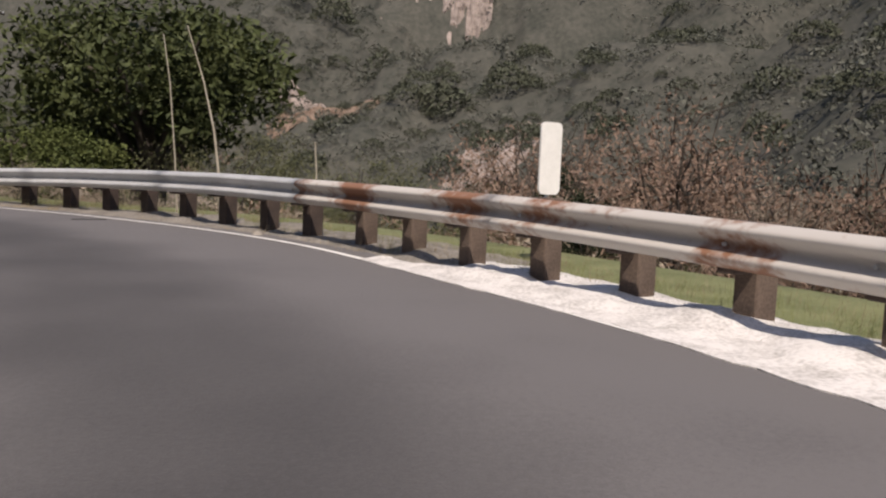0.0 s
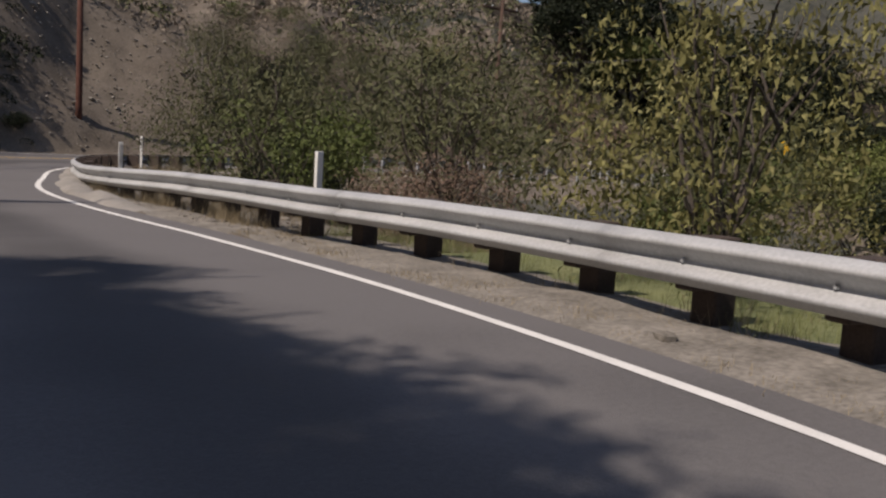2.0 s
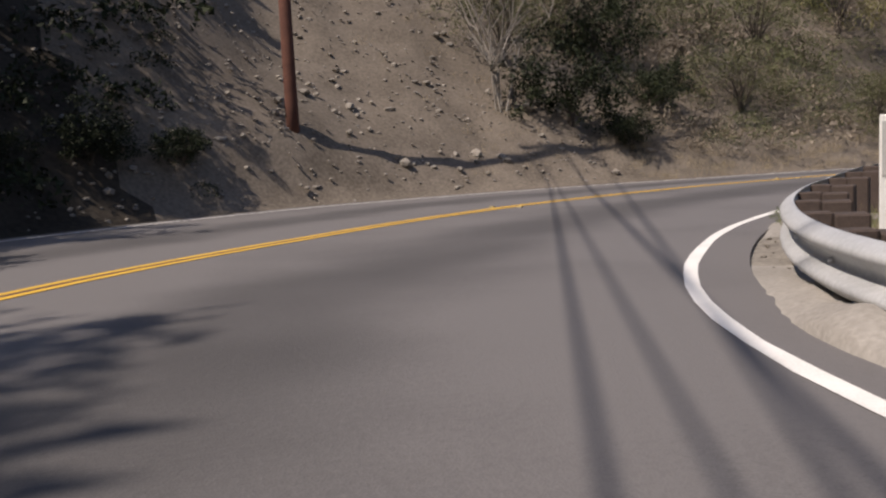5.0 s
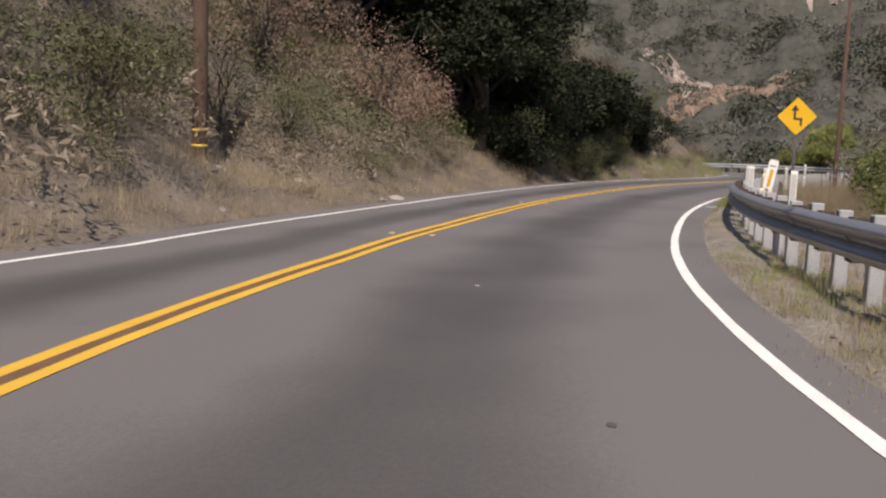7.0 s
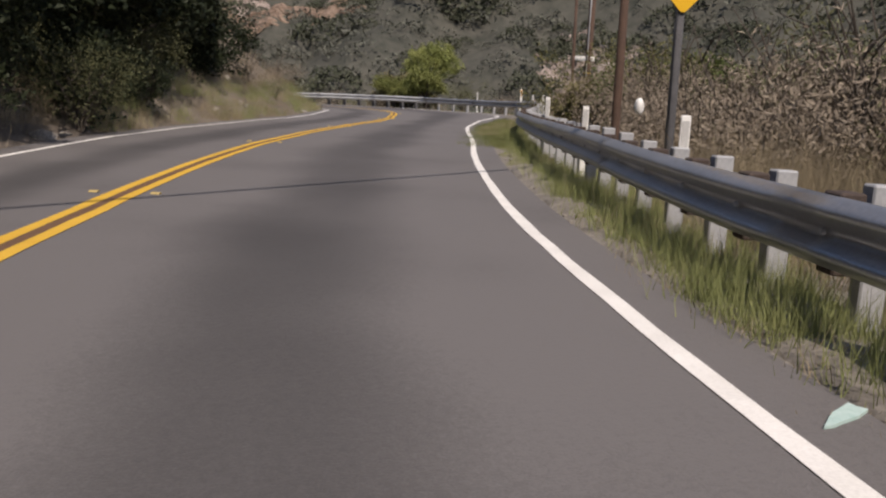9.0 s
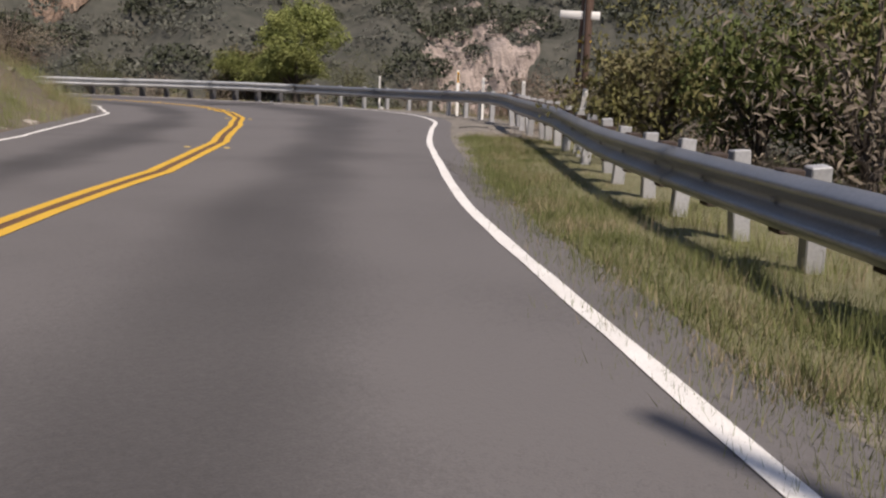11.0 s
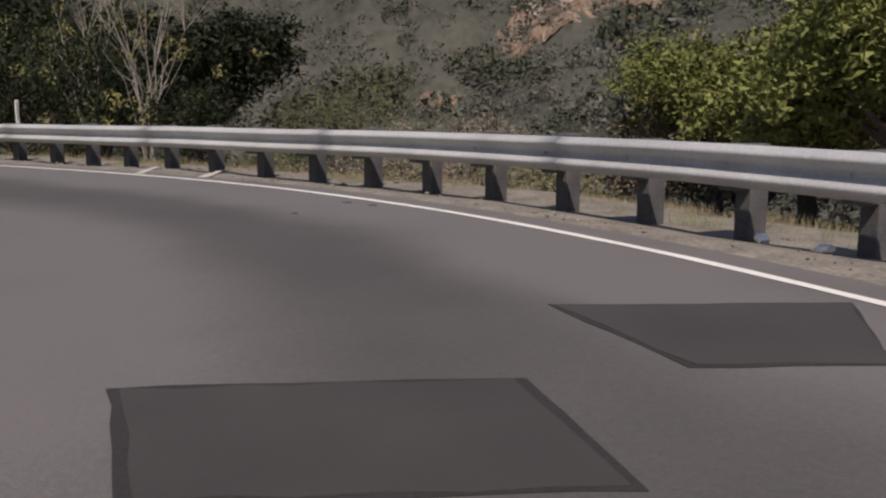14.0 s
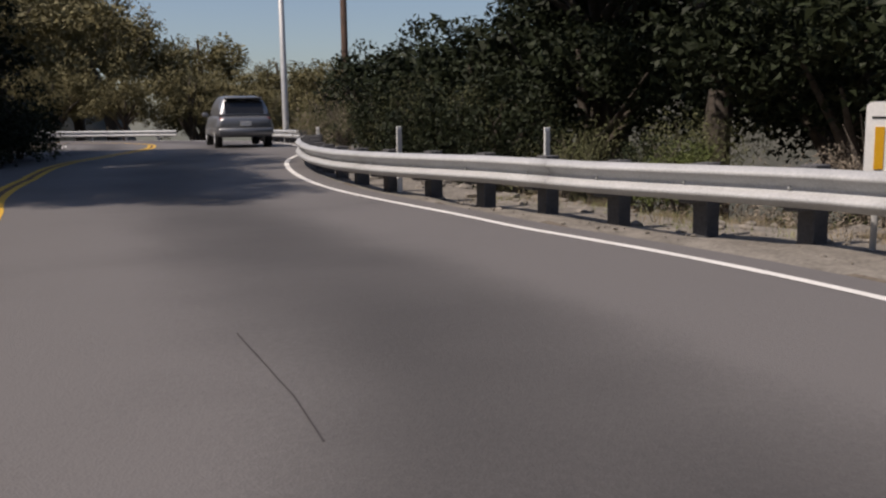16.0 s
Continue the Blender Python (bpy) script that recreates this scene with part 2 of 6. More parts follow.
def height(x, y):
    """The lie of the land: cut bank on the left of the road, falling ground on its right, hills across the valley."""
    d, s = lateral(x, y)
    width = np.interp(s, ARC, LANE_AT)
    rail = np.interp(s, ARC, RAIL_AT)
    fall = np.maximum(d - rail - 1.0, 0)
    drop = -0.13 * np.minimum(fall, 5) - 0.42 * np.maximum(fall - 5, 0)
    drop = np.where(drop < -8, -8 + (drop + 8) * 0.15, drop)
    right = (-0.05 + 0.05 * ramp01(d, 0.25, 0.6) - 0.07 * ramp01(d, 0.6, rail + 0.2) + drop + 0.03 * fbm(x, y, 1.1, 2) * ramp01(d, 0.5, 1.2)
             + 0.25 * fbm(x, y, 5, 1) * ramp01(fall, 0.5, 6))
    far = np.maximum(d - 46, 0)
    hill = far * 0.55 * (1 + 0.35 * fbm(x, y, 60, 7)) + 4 * fbm(x, y, 22, 8) * ramp01(far, 0, 30)
    hill = np.where(hill > 110, 110 + (hill - 110) * 0.3, hill)
    north = ramp01(np.degrees(np.arctan2(y - 47, x - 99)), 48, 70)
    right = right + hill * (1 - 0.97 * north)
    up = np.maximum(-d - width - 0.85, 0)
    open_end = 1 - ramp01(y, 58, 76) * ramp01(x, 66, 84)
    bank = np.where(up < 9, 0.80 * up, 7.2 + (up - 9) * 0.45)
    bank = np.where(bank > 26, 26 + (bank - 26) * 0.4, bank)
    # the cut is steeper where the second bend begins, with a mound under the pole
    bank = bank * (1 + (0.2 + 0.55 * ramp01(y, 34, 40)) * ramp01(y, 20, 26) * (1 - ramp01(x, 16, 21)) * (1 - ramp01(y, 60, 70)))
    bank = bank + 0.6 * np.exp(-((x - 19.4) ** 2 + (y - 52) ** 2) / 6) * ramp01(up, 0, 0.8)
    bank = bank * (1 - 0.8 * np.exp(-((x - 42.4) ** 2 + (y - 53.1) ** 2) / 7))
    left = (-0.05 + 0.05 * ramp01(-d - width, 0.25, 0.6) + bank * (0.06 + 0.94 * open_end)
            + 0.12 * fbm(x, y, 1.6, 4) * ramp01(up, 0.2, 1.5) + (0.8 * fbm(x, y, 6, 5) + 0.35 * fbm(x, y, 2.6, 9)) * ramp01(up, 1.5, 7) * open_end)
    ridge = 50 * ramp01(y, 128, 230) * (1 - ramp01(x, 70, 105))
    return ridge + np.where(d > 0, right, left) + np.interp(s, ARC, LIFT_AT) * np.clip(1.3 - np.abs(d) / 40, 0, 1)


gx = steps_of([(-900, -120, 60), (-120, -24, 6), (-24, 118, 0.5), (118, 240, 4), (240, 500, 20), (500, 1400, 90)])
gy = steps_of([(-1000, -160, 60), (-160, -24, 6), (-24, 84, 0.5), (84, 200, 5), (200, 1200, 80)])
GX, GY = np.meshgrid(gx, gy)
GZ = height(GX, GY)
n_x, n_y = len(gx), len(gy)
idx = np.arange(n_x * n_y).reshape(n_y, n_x)
quads = np.stack([idx[:-1, :-1], idx[:-1, 1:], idx[1:, 1:], idx[1:, :-1]], -1).reshape(-1, 4)
ground = mesh_part("ground", np.stack([GX, GY, GZ], -1).reshape(-1, 3), quads, GROUND, flat=False)
face_d, face_s = lateral(GX[:-1, :-1].ravel(), GY[:-1, :-1].ravel())
face_up = -face_d - np.interp(face_s, ARC, LANE_AT)
ground.data.materials.append(CHAPARRAL_HAZE)
ground.data.materials.append(SHOULDER)
edge_noise = 3 * fbm(GX[:-1, :-1].ravel(), GY[:-1, :-1].ravel(), 6, 11)
slot = np.where((face_d > 7 + edge_noise) | (face_up > 17 + 2 * edge_noise), 1, np.where((face_d > 0) & (face_d < 2.6), 2, 0))
ground.data.materials.append(SHADE_SOIL)
face_x, face_y = GX[:-1, :-1].ravel(), GY[:-1, :-1].ravel()
slot = np.where((face_x > 50) & (face_x < 78) & (face_d > 3) & (face_d < 20 + edge_noise), 0, slot)
# slot 3 paints shade on the left bank and below the oaks
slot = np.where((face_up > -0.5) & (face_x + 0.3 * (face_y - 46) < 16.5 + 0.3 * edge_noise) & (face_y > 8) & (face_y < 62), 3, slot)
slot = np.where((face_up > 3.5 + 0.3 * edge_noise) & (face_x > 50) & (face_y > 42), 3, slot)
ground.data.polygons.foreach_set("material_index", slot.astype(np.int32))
tagged(ground, "dry brown hillside with gravel, stones and scrub", "ground", kind="structure")


def floor_at(x, y):
    return float(height(np.array([x], float), np.array([y], float))[0])


# ---------------------------------------------------------------- road
def ribbon(name, s0, s1, left, right, z, mat, label, parent=None, step=0.5, jitter=0.0):
    """A strip along the road between two offsets to the right of the edge line (numbers or functions of arc length)."""
    ss = np.arange(s0, s1 + 1e-6, step)
    lo = left(ss) if callable(left) else np.full(len(ss), left)
    hi = right(ss) if callable(right) else np.full(len(ss), right)
    i = np.interp(ss, ARC, np.arange(len(ARC)))
    k = np.arange(len(ARC))
    px, py = np.interp(i, k, EDGE[:, 0]), np.interp(i, k, EDGE[:, 1])
    rx, ry = np.interp(i, k, RIGHT[:, 0]), np.interp(i, k, RIGHT[:, 1])
    verts, faces = [], []
    n = 2 if abs(np.mean(hi - lo)) < 1 else 9
    for j in range(len(ss)):
        for c in range(n):
            o = lo[j] + (hi[j] - lo[j]) * c / (n - 1) + (random.uniform(-jitter, jitter) if c in (0, n - 1) else 0)
            verts.append((px[j] + rx[j] * o, py[j] + ry[j] * o, z + np.interp(ss[j], ARC, LIFT_AT)))
    for j in range(len(ss) - 1):
        for c in range(n - 1):
            a = j * n + c
            faces.append((a, a + n, a + n + 1, a + 1))
    ob = mesh_part(name, verts, faces, mat, parent)
    return tagged(ob, label, "road marking" if n == 2 else "road", kind="structure")


def block(sx, sy, z0, z1, bevel=0.008):
    bm = bmesh.new()
    bmesh.ops.create_cube(bm, size=1, matrix=pose(0, 0, (z0 + z1) / 2) @ Matrix.Diagonal((sx, sy, z1 - z0, 1)))
    if bevel:
        bmesh.ops.bevel(bm, geom=bm.edges[:], offset=bevel, segments=1, affect="EDGES")
    return bm


def mesh_of(bm, name, mat):
    me = bpy.data.meshes.new(name)
    bm.to_mesh(me)
    bm.free()
    me.materials.append(mat)
    return me


# ---------------------------------------------------------------- road surface
def road_material():
    """Asphalt with an oil-darkened strip along the middle of each lane, polished wheel tracks and blotches."""
    m = bpy.data.materials.new("asphalt")
    m.use_nodes = True
    nt = m.node_tree
    N, L = nt.nodes.new, nt.links.new
    bsdf = nt.nodes["Principled BSDF"]
    co, uv = N("ShaderNodeTexCoord"), N("ShaderNodeUVMap")
    uv.uv_map = "lane"
    sep = N("ShaderNodeSeparateXYZ")
    L(uv.outputs[0], sep.inputs[0])
    wob = N("ShaderNodeTexNoise")
    wob.inputs["Scale"].default_value, wob.inputs["Detail"].default_value = 0.35, 3
    L(co.outputs["Object"], wob.inputs["Vector"])

    def math_node(op, a, b=None):
        n = N("ShaderNodeMath")
        n.operation = op
        for k, v in enumerate((a, b)):
            if v is None:
                continue
            if isinstance(v, (int, float)):
                n.inputs[k].default_value = v
            else:
                L(v, n.inputs[k])
        return n.outputs[0]
    u = math_node("ADD", sep.outputs[0], math_node("MULTIPLY", math_node("SUBTRACT", wob.outputs[0], 0.5), 0.25))
    dist = math_node("ABSOLUTE", math_node("SUBTRACT", math_node("FRACT", u), 0.5))
    strip = N("ShaderNodeMapRange")
    strip.interpolation_type = "SMOOTHSTEP"
    strip.inputs["From Min"].default_value, strip.inputs["From Max"].default_value = 0.04, 0.31
    strip.inputs["To Min"].default_value, strip.inputs["To Max"].default_value = 0.56, 1.03
    L(dist, strip.inputs["Value"])
    n1, n2, n3 = N("ShaderNodeTexNoise"), N("ShaderNodeTexNoise"), N("ShaderNodeTexVoronoi")
    n1.inputs["Scale"].default_value, n1.inputs["Detail"].default_value = 0.5, 8
    n2.inputs["Scale"].default_value, n2.inputs["Detail"].default_value = 28, 6
    n3.inputs["Scale"].default_value = 110
    for n in (n1, n2, n3):
        L(co.outputs["Object"], n.inputs["Vector"])
    big = math_node("MULTIPLY", math_node("ADD", n1.outputs[0], 0.5), strip.outputs[0])
    small = math_node("ADD", math_node("MULTIPLY", n2.outputs[0], 0.7), math_node("MULTIPLY", n3.outputs[0], 0.5))
    value = math_node("MULTIPLY", big, math_node("ADD", math_node("MULTIPLY", small, 0.55), 0.66))
    ramp = N("ShaderNodeValToRGB")
    ramp.color_ramp.elements[0].position, ramp.color_ramp.elements[0].color = 0.45, (0.056, 0.053, 0.053, 1)
    ramp.color_ramp.elements[1].position, ramp.color_ramp.elements[1].color = 1.0, (0.134, 0.127, 0.125, 1)
    L(value, ramp.inputs[0])
    L(ramp.outputs[0], bsdf.inputs["Base Color"])
    bsdf.inputs["Roughness"].default_value = 0.82
    bump = N("ShaderNodeBump")
    bump.inputs["Strength"].default_value, bump.inputs["Distance"].default_value = 0.5, 0.006
    L(small, bump.inputs["Height"])
    L(bump.outputs[0], bsdf.inputs["Normal"])
    return m


ROAD = road_material()
PATCH = material("patch_asphalt", (0.034, 0.031, 0.031), (0.056, 0.052, 0.052), 1.5, 150, 0.85, 0.4)
TAR = material("tar", (0.02, 0.02, 0.02), (0.04, 0.038, 0.037), 3, 60, 0.6, 0.2)
WORN_PAINT = material("worn_paint", (0.22, 0.21, 0.20), (0.68, 0.66, 0.63), 6, 60, 0.85, 0.2)
GRAVEL = material("gravel", (0.13, 0.118, 0.10), (0.32, 0.29, 0.25), 2, 30, 0.95, 0.5, random_tint=0.35)
ROCK = material("pale_rock", (0.12, 0.095, 0.082), (0.34, 0.285, 0.25), 0.5, 4, 0.95, 0.7, random_tint=0.25)
ORANGE_ROCK = material("orange_rock", (0.09, 0.06, 0.044), (0.26, 0.19, 0.14), 0.4, 4, 0.95, 0.7, random_tint=0.25)
LIME = material("white_dust", (0.32, 0.305, 0.285), (0.70, 0.68, 0.655), 3.5, 34, 0.95, 0.9, lo=0.3, hi=0.56)
YELLOW_BAND = material("yellow_band", (0.62, 0.40, 0.03), (0.75, 0.52, 0.06), 4, 60, 0.6, 0.05)
SIGN_YELLOW = material("sign_yellow", (0.72, 0.40, 0.01), (0.80, 0.47, 0.02), 2, 60, 0.5, 0.02)
BLACK = material("black_paint", (0.012, 0.012, 0.012), (0.025, 0.025, 0.025), 3, 60, 0.6, 0.02)
CREAM = material("cream_paint", (0.66, 0.58, 0.40), (0.78, 0.70, 0.52), 4, 60, 0.6, 0.1)
RUST = material("rusty_steel", (0.24, 0.12, 0.07), (0.50, 0.475, 0.44), 1.1, 12, 0.7, 0.25, metal=0.05, mix=0.25, lo=0.40, hi=0.50)
GREY_WOOD = material("grey_post", (0.055, 0.056, 0.06), (0.115, 0.115, 0.12), 5, 60, 0.9, 0.3)
REFLECTOR = material("grey_reflector", (0.42, 0.42, 0.41), (0.52, 0.52, 0.50), 5, 60, 0.4, 0.05)
AMBER = material("amber_reflector", (0.60, 0.30, 0.01), (0.70, 0.38, 0.02), 5, 60, 0.35, 0.05)
RED_POLE = material("red_brown_pole", (0.06, 0.022, 0.015), (0.13, 0.05, 0.032), 3, 50, 0.9, 0.4)
METAL = material("metal_box", (0.40, 0.41, 0.41), (0.55, 0.56, 0.56), 4, 50, 0.5, 0.05, metal=0.3)
WIRE = material("wire", (0.02, 0.02, 0.02), (0.05, 0.05, 0.05), 4, 50, 0.7, 0.0)
DRY_GRASS = material("dry_grass", (0.19, 0.155, 0.10), (0.36, 0.30, 0.20), 3, 40, 0.85, 0.0, random_tint=0.4, gloss=0.15)
GREEN_GRASS = material("green_grass", (0.12, 0.145, 0.055), (0.25, 0.265, 0.115), 3, 40, 0.8, 0.0, random_tint=0.4, gloss=0.15)
LEAF_OLIVE = material("leaf_olive", (0.066, 0.073, 0.036), (0.135, 0.138, 0.068), 2, 20, 0.65, 0.0, random_tint=0.3, gloss=0.15)
LEAF_YELLOW = material("leaf_yellow", (0.10, 0.105, 0.038), (0.24, 0.22, 0.09), 2, 20, 0.6, 0.0, random_tint=0.5, gloss=0.15)
LEAF_OAK = material("leaf_oak", (0.03, 0.041, 0.016), (0.078, 0.092, 0.036), 2, 20, 0.6, 0.0, random_tint=0.45, gloss=0.15)
LEAF_BRIGHT = material("leaf_bright", (0.11, 0.14, 0.038), (0.23, 0.24, 0.085), 2, 20, 0.6, 0.0, random_tint=0.4, gloss=0.15)
LEAF_RED = material("leaf_reddish", (0.125, 0.088, 0.066), (0.25, 0.172, 0.13), 2, 20, 0.7, 0.0, random_tint=0.45, gloss=0.15)
LEAF_DRY = material("leaf_dry", (0.165, 0.138, 0.108), (0.33, 0.28, 0.22), 2, 20, 0.8, 0.0, random_tint=0.25, gloss=0.15)
TWIG = material("pale_twig", (0.20, 0.18, 0.155), (0.34, 0.31, 0.27), 3, 40, 0.9, 0.3)
HILL_DARK = material("hill_dark", (0.064, 0.074, 0.05), (0.112, 0.12, 0.082), 0.1, 2, 0.85, 0.0, random_tint=0.4, gloss=0.15)
LEAF_BROWN = material("leaf_olive_brown", (0.11, 0.10, 0.05), (0.22, 0.195, 0.10), 2, 20, 0.65, 0.0, random_tint=0.35, gloss=0.15)
# scrub tone shifted towards grey-blue, haze painted into the leaves
FAR_SCRUB_HAZE = material("far_scrub_haze", (0.062, 0.07, 0.057), (0.135, 0.135, 0.112), 0.05, 1.5, 0.9, 0.0, random_tint=0.45, gloss=0.15)

END = ARC[-1] - 1


def lane_uv(ob, n, ss):
    """Position across the lanes: whole numbers lie on the painted lines."""
    me = ob.data
    layer = me.uv_layers.new(name="lane")
    lane, far = LANE(ss), FAR(ss)
    lo = -lane - far - 0.45
    vals = np.empty((len(ss), n, 2))
    for c in range(n):
        o = lo + (0.38 - lo) * c / (n - 1)
        vals[:, c, 0] = np.where(o > -lane, 2 + o / lane, 1 + (o + lane) / far)
        vals[:, c, 1] = ss
    idx_l = np.empty(len(me.loops), int)
    me.loops.foreach_get("vertex_index", idx_l)
    layer.data.foreach_set("uv", vals.reshape(-1, 2)[idx_l].ravel())


road = ribbon("road", 0, END, lambda s: -LANE(s) - FAR(s) - 0.45, lambda s: np.full(len(s), 0.38), 0.0, ROAD, "grey worn asphalt two-lane mountain road", jitter=0.0)
lane_uv(road, 9, np.arange(0, END + 1e-6, 0.5))
ribbon("edge_line", 0, END, -0.047, 0.047, 0.005, WHITE, "white painted edge line on asphalt", jitter=0.006)
ribbon("edge_line", 0, END, lambda s: -LANE(s) - FAR(s) - 0.045, lambda s: -LANE(s) - FAR(s) + 0.045, 0.005, WHITE, "white painted edge line on asphalt", jitter=0.006)
ribbon("centre_line", 0, END, lambda s: -LANE(s) - 0.14, lambda s: -LANE(s) - 0.045, 0.005, YELLOW, "yellow painted centre line on asphalt", jitter=0.005)
ribbon("centre_line", 0, END, lambda s: -LANE(s) + 0.045, lambda s: -LANE(s) + 0.14, 0.005, YELLOW, "yellow painted centre line on asphalt", jitter=0.005)
ribbon("centre_gap", 0, END, lambda s: -LANE(s) - 0.045, lambda s: -LANE(s) + 0.045, 0.004, material("brown_gap", (0.10, 0.055, 0.03), (0.16, 0.09, 0.05), 3, 60, 0.85, 0.2), "brown worn gap between the yellow lines")


def sheet(name, outline, z, mat, label, category, kind="structure", rough=0.02):
    """A thin flat patch with a ragged outline."""
    bm = bmesh.new()
    n = len(outline)
    pts = []
    for i in range(n):
        a, b = np.array(outline[i], float), np.array(outline[(i + 1) % n], float)
        k = max(2, int(np.linalg.norm(b - a) / 0.18))
        for j in range(k):
            p = a + (b - a) * j / k
            pts.append((p[0] + random.uniform(-rough, rough), p[1] + random.uniform(-rough, rough)))
    top = [bm.verts.new((x, y, z)) for x, y in pts]
    low = [bm.verts.new((x, y, 0.001)) for x, y in pts]
    bm.faces.new(top)
    for i in range(len(pts)):
        bm.faces.new((low[i], low[(i + 1) % len(pts)], top[(i + 1) % len(pts)], top[i]))
    bmesh.ops.triangulate(bm, faces=[f for f in bm.faces if len(f.verts) > 4])
    bmesh.ops.recalc_face_normals(bm, faces=bm.faces[:])
    return tagged(part(name, bm, mat, flat=True), label, category, kind=kind)


PATCH_EDGE = material("sealed_edge", (0.018, 0.017, 0.017), (0.034, 0.031, 0.031), 4, 60, 0.8, 0.3)
for corners, label in (([(90.67, 36.86), (90.95, 35.57), (90.14, 35.27), (89.90, 36.44)], "dark square asphalt patch in the road"), ([(92.10, 35.42), (91.20, 34.93), (91.32, 34.22), (92.32, 34.03)], "dark square asphalt patch beside the edge line")):
    mid = np.mean(corners, axis=0)
    sheet("patch_seal", [mid + (np.array(c) - mid) * 1.06 for c in corners], 0.0035, PATCH_EDGE, "dark ragged tar edge round the asphalt patch", "road patch", rough=0.012)
    sheet("road_patch", corners, 0.0065, PATCH, label, "road patch", rough=0.015)
sheet("paint_mark", [(99.5, 41.12), (101.0, 41.5), (101.02, 41.4), (99.5, 41.0)], 0.004, WORN_PAINT, "faded white paint mark on the shoulder", "paint mark")
sheet("paint_mark", [(99.0, 40.0), (100.3, 40.2), (100.32, 40.1), (99.02, 39.88)], 0.004, WORN_PAINT, "faded white paint mark on the shoulder", "paint mark")
sheet("paint_mark", [(88.36, 32.54), (88.66, 32.65), (88.67, 32.61), (88.37, 32.5)], 0.006, material("teal_paint", (0.16, 0.30, 0.28), (0.30, 0.42, 0.40), 4, 50, 0.85, 0.1), "faded teal paint mark on the asphalt", "paint mark")
for pts in ([(16.56, 12.24), (16.64, 11.68), (16.38, 10.78), (16.44, 10.74), (16.7, 11.66), (16.62, 12.24)], [(16.4, 10.8), (17.12, 10.53), (17.1, 10.46), (16.38, 10.72)], [(16.62, 11.83), (17.42, 11.58), (17.4, 11.5), (16.62, 11.75)], [(16.6, 11.55), (17.1, 11.4), (17.08, 11.34), (16.6, 11.47)], [(16.66, 12.1), (17.2, 12.0), (17.19, 11.94), (16.66, 12.02)]):
    sheet("paint_mark", pts, 0.008, WORN_PAINT, "worn white paint stroke on the shoulder", "paint mark", rough=0.012)
sheet("paint_mark", [(47.15, 43.98), (47.32, 43.75), (47.25, 43.72), (47.17, 43.88)], 0.012, material("pale_teal_paint", (0.34, 0.50, 0.47), (0.5, 0.62, 0.6), 4, 50, 0.85, 0.1), "pale teal paint mark on the shoulder", "paint mark", rough=0.01)
sheet("asphalt_lip", [(72.4, 36.72), (70.93, 37.05), (69.52, 37.54), (68.84, 37.74), (68.61, 37.8), (68.5, 38.05), (68.81, 38.0), (69.68, 37.7), (70.76, 37.34)], 0.003, material("smeared_asphalt", (0.072, 0.067, 0.063), (0.145, 0.135, 0.127), 3.5, 60, 0.9, 0.9), "dark smeared asphalt lip on the shoulder", "road patch", rough=0.05)
sheet("white_spill", [(4.6, -1.35), (5.9, -0.8), (7.4, -0.1), (9.0, 0.85), (10.4, 1.62), (11.2, 1.35), (10.8, 0.25), (9.6, -0.2), (8.48, -0.6), (7.5, -0.98), (6.67, -1.25), (5.6, -1.75)], 0.009, LIME, "white chalky spill on the shoulder", "spill", kind="stuff", rough=0.035)


def berm(s0, s1, a, b, tall, mat, label):
    """A low lumpy lip of earth and broken concrete along the outside of the edge line."""
    ss = np.arange(s0, s1, 0.12)
    n = 9
    verts, faces = [], []
    for j, s in enumerate(ss):
        fade = min(1.0, (s - s0) / 2, (s1 - s) / 2)
        for c in range(n):
            o = a + (b - a) * c / (n - 1)
            x, y = along(s, o + 0.05 * math.sin(s * 2.3) * (c > 0))
            lump = 0.7 + 0.9 * noise.noise(Vector((x * 1.5, y * 1.5, 0))) + 0.35 * noise.noise(Vector((x * 7, y * 7, 3)))
            verts.append((x, y, -0.03 + (tall * lump + 0.03) * fade * math.sin(math.pi * c / (n - 1)) ** 0.6))
    for j in range(len(ss) - 1):
        for c in range(n - 1):
            k = j * n + c
            faces.append((k, k + n, k + n + 1, k + 1))
    return tagged(mesh_part("berm", verts, faces, mat, flat=False), label, "kerb", kind="structure")


def verge(s0, s1, a, b, mat, label):
    """A strip of grown-over soil with a ragged inner edge, lying on the ground."""
    ss = np.arange(s0, s1, 0.2)
    n = 8
    pts = []
    for s in ss:
        inner = a + 0.12 * noise.noise(Vector((s * 0.9, 0, 5))) + 0.08 * noise.noise(Vector((s * 4, 2, 5)))
        outer = float(RAIL_OFF(s)) + b
        for c in range(n):
            pts.append(along(s, inner + (outer - inner) * c / (n - 1)))
    pts = np.array(pts)
    z = np.maximum(height(pts[:, 0], pts[:, 1]), -0.02) + 0.02
    z[::n] -= 0.03
    z[n - 1::n] -= 0.3
    faces = [(j * n + c, (j + 1) * n + c, (j + 1) * n + c + 1, j * n + c + 1) for j in range(len(ss) - 1) for c in range(n - 1)]
    return tagged(mesh_part("verge", np.column_stack([pts, z]), faces, mat, flat=False), label, "verge", kind="structure")


